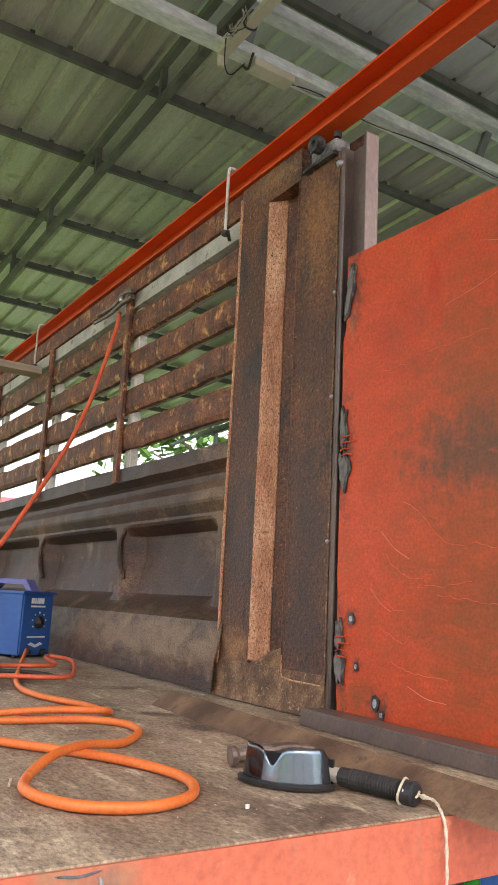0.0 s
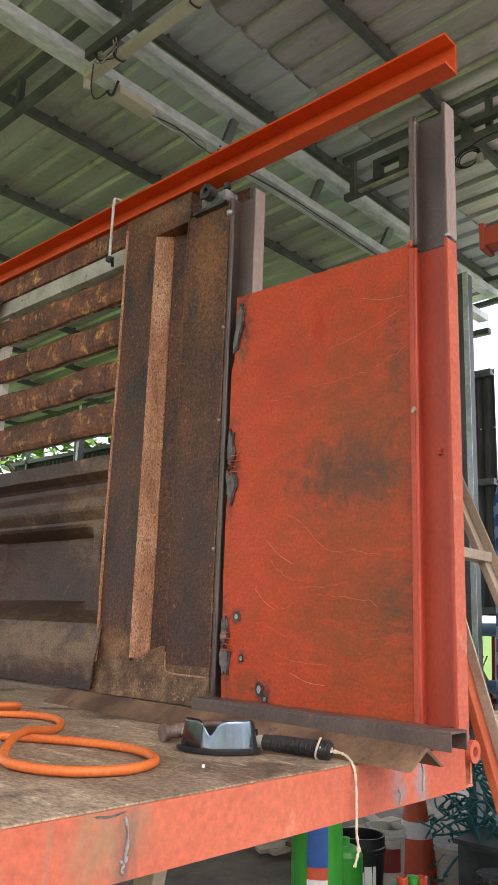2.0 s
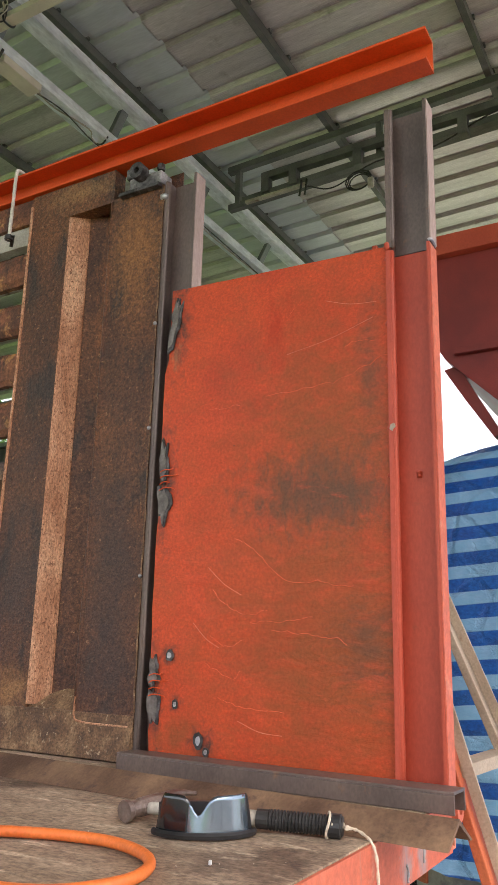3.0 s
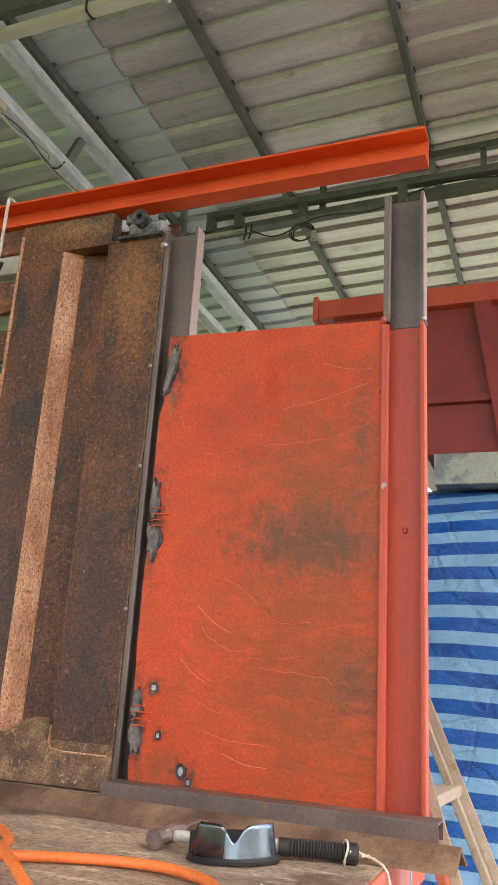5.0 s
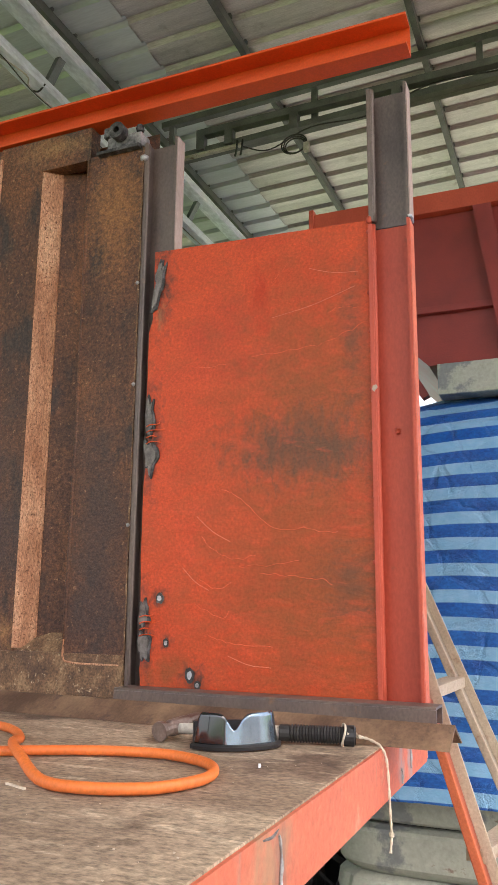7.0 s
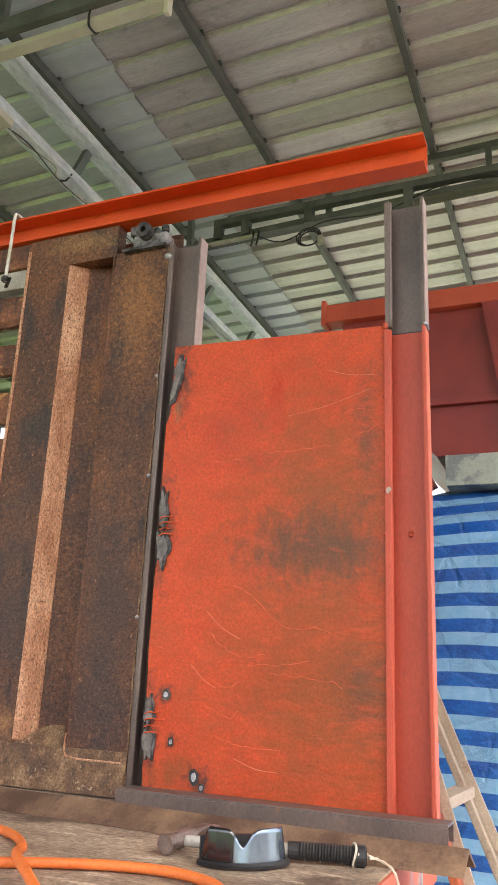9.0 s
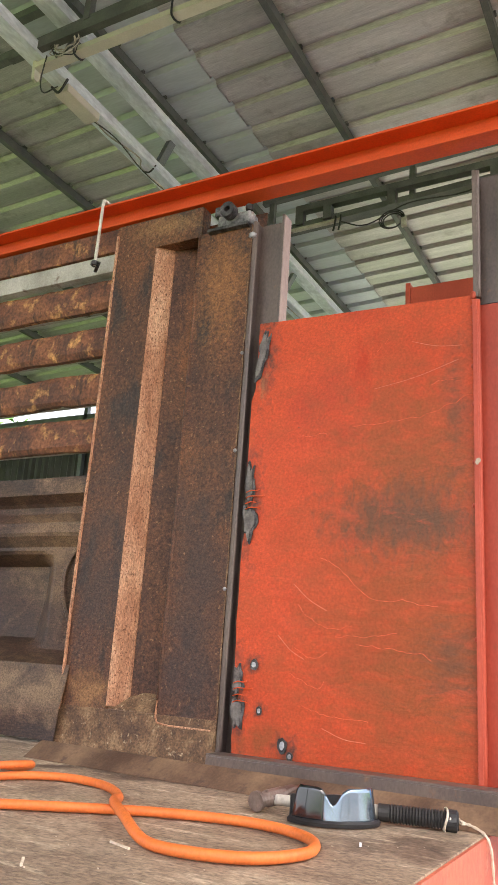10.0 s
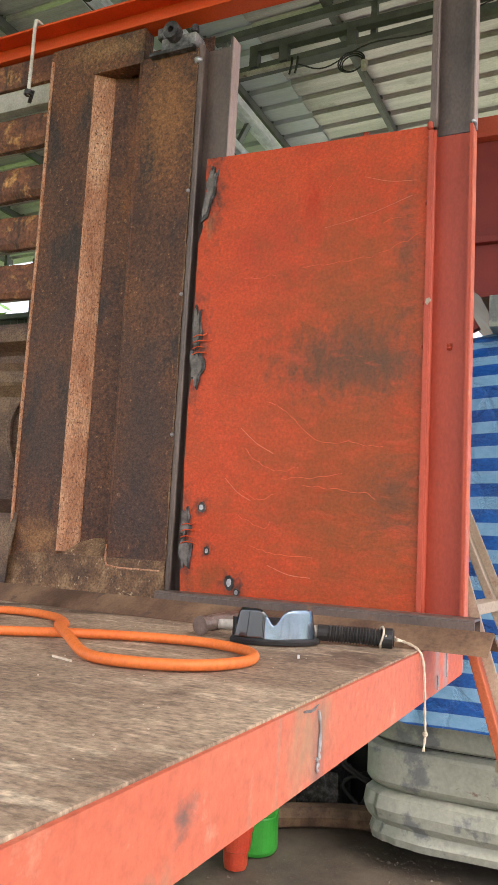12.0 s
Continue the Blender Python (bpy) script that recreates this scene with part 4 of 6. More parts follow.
def red_sheet():
    s = thing("red_steel_sheet", "orange-red painted steel sheet stained brown with torch-cut edges", "steel sheet")
    y0, y1, z0, z1 = 1.0207, 1.693, DECK + 0.03, 2.353

    rnd = random.Random(4)

    def f(u, v):
        y, z = y0 + (y1 - y0) * u, z0 + (z1 - z0) * v
        if u > 0.999:
            y += 0.003 * noise.noise((z * 14, 2, 2)) - 0.010 * max(0, 1 - (z - z0) / 0.35)
            y -= 0.055 * min(max((z - 2.12) / 0.25, 0), 1) ** 0.8
            for zc, w, d in ((1.79, 0.115, 0.010), (1.24, 0.085, 0.012)):
                y -= d * max(0, 1 - ((z - zc) / w) ** 2)
        if v > 0.999:
            z += 0.019 * u + 0.002 * noise.noise((y * 12, 1, 1))
        x = WALL + 0.0016 * noise.noise((y * 2.2, z * 1.6, 7)) + 0.0012 * noise.noise((y * 6, z * 14, 3))
        return (x, y, z)

    part("sheet", shell(60, 90, f, 0.005), SHEET, s, smooth=False)
    for k, (y, z, a, b) in enumerate(((1.627, 1.338, 0.013, 0.014), (1.603, 1.219, 0.009, 0.012), (1.529, 1.138, 0.014, 0.020), (1.506, 1.113, 0.010, 0.011))):
        h = part("burn_hole", blotch(WALL - 0.0035, y, z, a, b, 0.002, 16, 0.2, k), BURN, s, "burnt hole with a grey ring")
        part("ring", blotch(WALL - 0.0055, y, z, a * 0.5, b * 0.55, 0.0015, 14, 0.15, k + 40), STEEL_BRIGHT, h)
    for k, (y, z, a, b, ln) in enumerate(((1.660, 2.28, 0.021, 0.085, -0.18), (1.677, 1.855, 0.016, 0.050, 0.0), (1.672, 1.735, 0.020, 0.058, 0.05), (1.675, 1.290, 0.017, 0.036, 0), (1.669, 1.205, 0.020, 0.046, 0.08))):
        tc = part("torch_cut", blotch(WALL - 0.003, y, z, a, b, 0.003, 34, 0.5, 60 + k, ln), BURN, s, "ragged torch-cut edge")
        part("bare_patch", blotch(WALL - 0.006, y + 0.003, z, a * 0.72, b * 0.84, 0.002, 30, 0.5, 60 + k, ln), SCAR, tc, "bare grey metal inside the cut")
    for zc in (1.775, 1.235):
        for k in range(4):
            z, ln = zc + 0.017 * k, (0.050, 0.034, 0.060, 0.042)[k]
            part("paint_drip", tube([(WALL - 0.008, 1.686, z), (WALL - 0.010, 1.67, z + 0.005), (WALL - 0.009, 1.686 - ln * 0.8, z + 0.004), (WALL - 0.005, 1.686 - ln, z + 0.003 * k)], 0.0017, 5, 4), ORANGE, s)
    # scratches: long shallow scores in the paint
    for k, (a, b) in enumerate((((1.30, 2.11), (1.06, 2.17)), ((1.52, 1.56), (1.42, 1.49)), ((1.56, 1.42), (1.48, 1.36)), ((1.42, 1.19), (1.30, 1.165)), ((1.19, 2.24), (1.05, 2.21)))):
        part("scratch", tube([(WALL - 0.0008, *a), (WALL - 0.0010, (a[0] + b[0]) / 2, (a[1] + b[1]) / 2 - 0.008), (WALL - 0.0008, *b)], 0.0010, 5, 5), RED_RAIL, s, "pale scratch")
    # raised ripples of blistered paint
    for line in ([(1.449, 1.631), (1.388, 1.602), (1.304, 1.529), (1.209, 1.519), (1.118, 1.509)],
              [(1.505, 1.507), (1.46, 1.462), (1.408, 1.443), (1.345, 1.453)],
              [(1.392, 1.425), (1.312, 1.423), (1.223, 1.438)],
              [(1.332, 1.401), (1.208, 1.395), (1.134, 1.377)],
              [(1.522, 1.321), (1.444, 1.292), (1.419, 1.308)],
              [(1.483, 1.245), (1.407, 1.221), (1.296, 1.218)],
              [(1.508, 1.383), (1.456, 1.363), (1.414, 1.378)],
                            [(1.362, 2.002), (1.167, 2.018), (1.023, 2.066)],
              [(1.537, 1.987), (1.439, 1.99)],
              [(1.136, 2.104), (1.09, 2.115), (1.03, 2.099)],
              [(1.3, 2.216), (1.259, 2.255)]):
        fine = [p for p in smoothed([(WALL - 0.0004, y, z) for y, z in line], 9)]
        for p in fine:
            p.z += 0.011 * noise.noise((p.y * 38, p.z * 9, 4)) + 0.004 * noise.noise((p.y * 140, 2, 7))
        part("paint_ripple", tube(fine, lambda s: 0.0004 + 0.0007 * abs(math.sin(s * 23)), 5, 1, curve=False), PAINT_BRIGHT, s, "bright blistered paint line")
    # tack welds and rust pimples along the right edge
    for k in range(14):
        z = DECK + 0.08 + 0.09 * k + rnd.uniform(-0.02, 0.02)
        part("tack_weld", lathe([(0.001, -0.005), (0.0035, -0.003), (0.0035, 0.003), (0.002, 0.006)], (WALL - 0.002, y0 + rnd.uniform(-0.003, 0.004), z), 8), RED_POST, s, smooth=True)


red_sheet()


def right_post():
    p = thing("red_channel_post", "red painted upright steel channel with a bare steel top", "steel post")
    y0, y1, t = 0.908, 1.020, 0.007
    part("lower_channel", channel_z(1.418, 1.366, y0, y1, DECK + 0.002, 2.338, t), RED_POST, p)
    part("upper_channel", channel_z(1.419, 1.3655, y0 - 0.001, y1 - 0.003, 2.341, 2.744, t), STEEL_DARK, p, "bare dark steel extension")
    part("lower_flange_face", box(1.368, 1.417, y0 - 0.0022, y0 - 0.0004, DECK + 0.005, 2.334), RED_RAIL, p, "worn salmon outer face")
    part("upper_flange_face", box(1.368, 1.417, y0 - 0.0035, y0 - 0.0012, 2.345, 2.743), STEEL_PINK, p)
    part("flange_edge", box(1.3625, 1.3655, 1.007, 1.0195, DECK + 0.004, 2.336, 0.0012), RED_POST, p, "worn orange flange edge")
    part("flange_bend", tube([(1.372, 1.007, DECK + 0.004), (1.372, 1.007, 1.7), (1.372, 1.007, 2.335)], 0.0075, 10), RED_POST, p, smooth=True)
    part("upper_flange_edge", box(1.3618, 1.3648, 1.004, 1.0165, 2.342, 2.742, 0.0012), STEEL_DARK, p)
    part("upper_flange_bend", tube([(1.3715, 1.004, 2.343), (1.3715, 1.004, 2.55), (1.3715, 1.004, 2.742)], 0.0075, 10), STEEL_DARK, p, smooth=True)
    part("joint_weld", tube([(1.364, y0 + 0.002, 2.34), (1.366, y0 - 0.003, 2.342), (1.38, y0 - 0.004, 2.343), (1.405, y0 - 0.003, 2.34)], 0.004, 6), STEEL_BRIGHT, p)
    part("bead", lathe([(0.002, -0.012), (0.009, -0.005), (0.008, 0.007), (0.003, 0.013)], (1.366, y1 - 0.004, 2.348), 12), RED_POST, p, smooth=True)
    part("paint_chip", blotch(1.362, y1 - 0.010, 1.877, 0.007, 0.008, 0.003, 12, 0.4, 5), LADDER, p, "peeling flake of paint")
    part("rust_knot", lathe([(0.002, -0.010), (0.007, -0.007), (0.005, -0.002), (0.008, 0.004), (0.002, 0.009)], (1.408, 0.962, 1.768), 7), RED_POST, p)


right_post()


def top_beam():
    b = thing("orange_channel_beam", "bright orange steel channel beam lying along the top", "beam")
    part("channel", channel_y(1.435, 1.368, 0.900, 8.0, 2.864, 2.964, 0.008), ORANGE, b)


top_beam()


def hinge_block():
    h = thing("hinge_block", "sooty steel hinge block welded on top of the pillar", "hinge")
    part("block", box(1.362, 1.42, 1.74, 1.865, 2.745, 2.79, 0.006), GREY_WELD, h)
    r = pipe_ring((0, 0, 0), 0.027, 0.011, 0.03)
    bmesh.ops.rotate(r, cent=(0, 0, 0), matrix=Matrix.Rotation(radians(90), 3, "Z"), verts=r.verts)
    bmesh.ops.translate(r, vec=(1.358, 1.812, 2.790), verts=r.verts)
    part("eye", r, BURN, h)
    part("shim", box(1.355, 1.425, 1.745, 1.90, 2.735, 2.746), BURN, h)
    part("lug", box(1.37, 1.41, 1.865, 1.885, 2.80, 2.835, 0.003), BURN, h)
    part("bolt_head", lathe([(0.012, 0), (0.014, 0.006), (0.012, 0.02)], (1.38, 1.755, 2.80), 8), BURN, h)


hinge_block()


def hook_rod(y):
    k = thing("hook_rod", "thin pale steel hook rod with a nut hanging from the beam", "hook rod", "hook rods")
    part("rod", tube([(1.395, y, 2.975), (1.36, y + 0.002, 2.976), (1.348, y, 2.955), (1.347, y, 2.85), (1.349, y + 0.004, 2.70)], 0.006, 8, 6), WHITE_PAINT, k, smooth=True)
    part("nut", lathe([(0.014, 0), (0.016, 0.004), (0.016, 0.014), (0.013, 0.018)], (1.349, y + 0.004, 2.70), 6), BURN, k)
    part("washer_arm", beam((1.349, y - 0.015, 2.712), (1.385, y + 0.03, 2.70), 0.012, 0.006), BURN, k)


for hy in (2.37, 4.62):
    hook_rod(hy)


def cross_plank():
    p = thing("wooden_plank", "pale rough plank laid across at the top of the gate", "plank")
    part("board", box(-1.0, 1.385, 4.58, 4.70, 2.655, 2.70, 0.004), PLANK, p)


cross_plank()

# ---- things on the deck ----
def inverted_channel():
    c = thing("loose_steel_channel", "short dark steel channel lying upside down on the deck", "steel channel")
    a0, a1, y0, y1, z0, z1, t = 1.262, 1.335, 0.862, 1.70, DECK + 0.001, DECK + 0.043, 0.006
    turn = Matrix.Rotation(radians(-1.5), 3, "Z")
    for name, q in (("web", (a0, a1, z1 - t, z1)), ("flange", (a0, a0 + t, z0, z1 - t - 0.0002)), ("flange", (a1 - t, a1, z0, z1 - t - 0.0002))):
        bm = box(q[0], q[1], y0, y1, q[2], q[3], 0.0012)
        bmesh.ops.rotate(bm, cent=(1.3, 1.28, DECK), matrix=turn, verts=bm.verts)
        part(name, bm, STEEL_DARK, c)


def angle_iron():
    c = thing("loose_angle_iron", "long rusty brown angle iron lying ridge up on the deck", "angle iron")
    t, w, h = 0.006, 0.058, 0.040
    z0 = DECK + 0.001
    for k in (-1, 1):
        prof = [(k * w, z0), (0, z0 + h), (0, z0 + h - t * 1.4), (k * (w - t * 1.4), z0)]
        bm = prism(prof, "y", 0, 1.34)
        bmesh.ops.rotate(bm, cent=(0, 0, DECK), matrix=Matrix.Rotation(radians(-4.0), 3, "Z"), verts=bm.verts)
        bmesh.ops.translate(bm, vec=(1.025, 0.79, 0), verts=bm.verts)
        part("leaf", bm, RUST_BROWN, c)


inverted_channel()
angle_iron()


def visor():
    v = thing("welding_goggles", "black wrap-around welding goggles with a mirrored lens", "goggles")
    # outline bent round: from one temple to the other
    def arc(s):
        a = radians(-78 + 156 * s)
        return Vector((0.082 * math.sin(a), -0.055 * math.cos(a) + 0.02, 0))
    def height(s):
        return 0.066 - 0.030 * math.exp(-((s - 0.44) / 0.075) ** 2) - 0.012 * max(0, abs(s - 0.5) - 0.42) / 0.08
    def lens(u, w):
        p = arc(u)
        k = 1 - 0.10 * w
        return (p.x * k, p.y * k, 0.006 + (height(u) - 0.006) * w)
    tr = pose(0.838, 1.160, DECK + 0.001, 0, 0, -54)
    v.matrix_world = tr
    # the brighter lens carries the reflected sky in its colour
    for name, a, b, m in (("dark_lens", 0.0, 0.36, VISOR), ("sky_bright_lens", 0.36, 0.90, VISOR_SKY_PALE), ("temple_guard", 0.90, 1.0, BLACK)):
        bm = shell(22, 8, lambda u, w: lens(a + (b - a) * u, w), (0, 0.003, 0))
        part(name, bm, m, v, smooth=True)
    base = bmesh.new()
    tube([tuple(arc(s / 16) * 1.03 + Vector((0, 0, 0.006))) for s in range(17)], 0.006, 6, 2, base)
    part("rim", base, BLACK, v)
    part("foam_back", shell(12, 4, lambda u, w: (arc(u).x * 0.95, 0.035 + 0.01 * math.sin(u * 3.1), 0.004 + 0.04 * w), (0, 0.01, 0)), BLACK, v)


visor()


def claw_hammer():
    g = thing("claw_hammer", "claw hammer with a black ribbed grip tied with string", "hammer")
    z = DECK + 0.019
    a, b = Vector((0.868, 1.305, z + 0.004)), Vector((0.957, 0.969, z))
    d = b - a
    part("neck", tube([a, a + d * 0.2, a + d * 0.42, a + d * 0.60], lambda s: 0.010 + 0.003 * s, 10, 4), CREAM_RAIL, g, "pale bare hammer neck", smooth=True)
    pts = [a + d * (0.59 + 0.36 * k / 40) for k in range(41)]
    part("grip", tube(pts, lambda s: 0.0158 + 0.0016 * math.sin(s * 2 * math.pi * 22) * (s > 0.15), 14, 3), RUBBER, g)
    part("end_cap", tube([a + d * s for s in (0.945, 0.96, 0.985, 1.0, 1.01)], lambda s: 0.0195 if s < 0.8 else 0.016, 16, 2), BLACK, g)
    # head: a round face, a thick cheek and a flat split claw
    f, c = Vector((0.826, 1.318, z + 0.002)), Vector((0.905, 1.302, z + 0.008))
    hd = part("head", tube([f + (c - f) * s for s in (0, 0.05, 0.25, 0.36, 0.55, 0.8, 1.0)], lambda s: 0.0185 if s < 0.26 else (0.0135 if s < 0.55 else 0.016), 14, 3), HAMMER, g)
    for k in (-1, 1):
        claw = tube([c + Vector((-0.012, 0.004 * k, 0.002)), Vector((0.945, 1.299 + 0.006 * k, z + 0.017)), Vector((0.998, 1.295 + 0.010 * k, z + 0.012))], lambda s: 0.009 - 0.005 * s, 8, 5)
        part("claw", claw, HAMMER, hd)
    n = d.normalized()
    sd = n.cross(Vector((0, 0, 1))).normalized()
    up = sd.cross(n)
    q0 = a + d * 0.945
    ring = [q0 + (sd * math.cos(q) + up * math.sin(q)) * 0.0205 + n * 0.003 * math.sin(q * 2) for q in [2 * math.pi * k / 16 for k in range(17)]]
    part("string_wrap", tube(ring, 0.0022, 6, 2), STRING, g)
    part("string_bow", tube([q0 + n * 0.004 - sd * 0.02, q0 + n * 0.02 + up * 0.004 - sd * 0.010, q0 + n * 0.027 + sd * 0.006, q0 + n * 0.03 + sd * 0.016], 0.002, 6, 4), STRING, g)
    ed = 0.935 - 0.02
    hang = [q0 + n * 0.006 + sd * 0.018 + up * 0.006, Vector((0.968, 0.962, DECK + 0.016)), Vector((0.978, 0.948, DECK + 0.012)), Vector((0.965, ed + 0.006, DECK + 0.003)), Vector((0.962, ed - 0.006, DECK - 0.02)),
            Vector((0.960, ed - 0.010, DECK - 0.07)), Vector((0.958, ed - 0.012, DECK - 0.12)), Vector((0.964, ed - 0.012, DECK - 0.15)), Vector((0.952, ed - 0.012, DECK - 0.178))]
    st = part("string_tail", tube(hang, lambda s: 0.0026 + 0.0006 * math.sin(s * 90), 6, 8), STRING, g, "frayed cream string")
    part("knot", lathe([(0.001, -0.006), (0.005, -0.002), (0.005, 0.003), (0.001, 0.007)], tuple(hang[7]), 8), STRING, st)
    part("knot", lathe([(0.002, -0.004), (0.005, -0.002), (0.005, 0.002), (0.002, 0.004)], tuple(hang[1]), 8), STRING, st)


claw_hammer()


def cable():
    z = DECK + 0.0105
    w = thing("orange_welding_cable", "loose looped orange welding cable on the deck", "cable")
    run = [(0.33, 1.86), (0.50, 1.62), (0.595, 1.485), (0.643, 1.40), (0.674, 1.315), (0.684, 1.23), (0.658, 1.15), (0.608, 1.10), (0.535, 1.085), (0.455, 1.125), (0.418, 1.21), (0.432, 1.295),
           (0.505, 1.39), (0.597, 1.48), (0.705, 1.548), (0.775, 1.62), (0.815, 1.70), (0.815, 1.79), (0.745, 1.86), (0.56, 1.89), (0.40, 1.96), (0.2, 2.1)]
    lift = [0.0] * len(run)
    for i in (12, 13):
        lift[i] = 0.014
    part("big_loop", tube([(x, y, z + l) for (x, y), l in zip(run, lift)], 0.0085, 12, 8), CABLE, w, smooth=True)
    back = [(0.15, 2.30), (0.45, 2.02), (0.68, 1.90), (0.80, 1.868), (0.848, 1.95), (0.840, 2.10), (0.785, 2.31), (0.80, 2.555), (0.93, 2.98), (1.12, 3.50)]
    part("far_run", tube([(x, y, z + 0.0 + (0.018 if i in (2, 3) else 0) + (0.04 if i == 9 else 0)) for i, (x, y) in enumerate(back)], 0.0085, 12, 8), CABLE, w, smooth=True)
    coil = [(0.70, 2.95), (0.89, 3.077), (1.03, 3.06), (1.12, 3.12), (1.19, 3.45), (1.24, 3.50), (1.25, 3.30), (1.10, 2.86), (0.987, 2.66), (0.793, 2.73), (0.55, 2.85)]
    part("coil", tube([(x, y, z + 0.012) for x, y in coil], 0.0085, 12, 8), CABLE_RED, w, smooth=True)
    black = [(0.6, 3.0), (0.85, 2.82), (1.0, 2.80), (0.95, 2.95), (0.7, 3.1)]
    part("black_lead", tube([(x, y, z) for x, y in black], 0.008, 8, 8), RUBBER, w, smooth=True)


cable()


def ground_clamp():
    c = thing("earth_clamp_lead", "red welding lead rising to a locking pliers clamp on the slats", "clamp lead")
    part("lead", tube([(1.335, 3.30, 2.66), (1.29, 3.25, 2.50), (1.12, 3.12, 2.05), (0.80, 2.87, 1.55), (0.55, 2.78, 1.25), (0.40, 2.85, DECK + 0.012)], 0.0095, 10, 8), CABLE_RED, c, smooth=True)
    part("jaw_upper", tube([(1.36, 3.22, 2.755), (1.352, 3.30, 2.765), (1.35, 3.42, 2.735), (1.345, 3.62, 2.742)], lambda s: 0.014 - 0.006 * s, 8, 5), HAMMER, c)
    part("jaw_lower", tube([(1.36, 3.22, 2.725), (1.352, 3.32, 2.72), (1.345, 3.46, 2.700), (1.34, 3.64, 2.705)], lambda s: 0.013 - 0.005 * s, 8, 5), HAMMER, c)
    part("pivot", lathe([(0.012, -0.012), (0.014, 0), (0.012, 0.012)], (1.352, 3.33, 2.742), 10), STEEL_BRIGHT, c)


ground_clamp()


def welder():
    w = thing("welding_machine", "small blue welding machine with a purple carrying handle", "welder")
    w.matrix_world = pose(1.215, 3.70, DECK, 0, 0, 30)
    part("case", box(-0.105, 0.105, -0.0, 0.34, 0.012, 0.29, 0.006), BLUE_BOX, w)
    lid = part("lid", box(-0.112, 0.112, -0.012, 0.345, 0.286, 0.30, 0.004), BLUE_BOX, w)
    part("handle", prism([(0.02, 0.30), (0.06, 0.355), (0.26, 0.355), (0.30, 0.30), (0.27, 0.30), (0.245, 0.335), (0.075, 0.335), (0.05, 0.30)], "x", -0.03, 0.03, bevel=0.004), PURPLE, w)
    front = part("front_panel", box(-0.098, 0.098, -0.006, 0.0, 0.02, 0.284, 0.002), BLUE_BOX, w)
    dial = bmesh.new()
    lathe([(0.03, 0), (0.028, 0.01), (0.012, 0.024)], (0, 0, 0), 18, dial)
    bmesh.ops.rotate(dial, cent=(0, 0, 0), matrix=Matrix.Rotation(radians(90), 3, "X"), verts=dial.verts)
    bmesh.ops.translate(dial, vec=(0.01, -0.006, 0.16), verts=dial.verts)
    part("dial", dial, BLACK, w, "black rotary dial")
    for k in range(7):
        a = radians(-120 + 40 * k)
        part("dial_mark", box(-0.002 + 0.01 + 0.045 * math.sin(a), 0.006 + 0.01 + 0.045 * math.sin(a), -0.008, -0.005, 0.158 + 0.042 * math.cos(a), 0.166 + 0.042 * math.cos(a)), WHITE, front)
    x = -0.05
    for k, wd in enumerate((0.022, 0.016, 0.012, 0.02, 0.018)):
        part("brand_bar", box(x, x + wd - 0.004, -0.008, -0.005, 0.245, 0.270), WHITE, front)
        x += wd
    part("small_print", box(-0.05, 0.045, -0.008, -0.005, 0.228, 0.236), WHITE, front)
    part("lower_print", box(-0.06, 0.06, -0.008, -0.005, 0.090, 0.097), WHITE, front)
    part("wing_mark", prism([(-0.05, 0.06), (-0.02, 0.052), (0.0, 0.045), (0.02, 0.052), (0.05, 0.06), (0.03, 0.07), (0, 0.058), (-0.03, 0.07)], "y", -0.008, -0.005), WHITE, front)
    for x in (-0.05, 0.05):
        part("socket", lathe([(0.016, -0.0), (0.018, 0.01), (0.01, 0.02)], (x, -0.012, 0.02), 12), BLACK, w)
    for x in (-0.09, 0.09):
        for y in (0.03, 0.31):
            part("foot", lathe([(0.012, 0), (0.014, 0.012)], (x, y, 0), 10), RUBBER, w)


welder()


def crumbs():
    """Slag crumbs and paint chips on the deck."""
    bm = bmesh.new()
    rnd = random.Random(12)
    for _ in range(170):
        x, y = rnd.uniform(-0.2, 1.2), 0.96 + 2.0 * rnd.random() ** 1.6
        r = rnd.uniform(0.0004, 0.0010)
        box(x - r, x + r, y - r * rnd.uniform(0.6, 1.6), y + r, DECK - 0.0005, DECK + r * 1.4, bm=bm)
    tagged(part("slag_crumbs", bm, STRING), "pale slag crumbs and paint chips on the deck", "debris", kind="stuff")
    for k, (x, y, w, a) in enumerate(((0.70, 1.06, 0.006, 20), (0.42, 1.33, 0.05, 70), (0.25, 1.36, 0.04, 40), (0.10, 1.65, 0.06, 85))):
        c = thing("wood_splinter" if k else "white_chip", "thin pale splinter lying on the deck" if k else "small white chip on the deck", "debris", "deck scraps")
        c.matrix_world = pose(x, y, DECK, 0, 0, a)
        part("sliver", box(-w / 2, w / 2, -0.002, 0.002, 0, 0.003 if k else 0.006, 0.0006), STRING if k else WHITE, c)


crumbs()

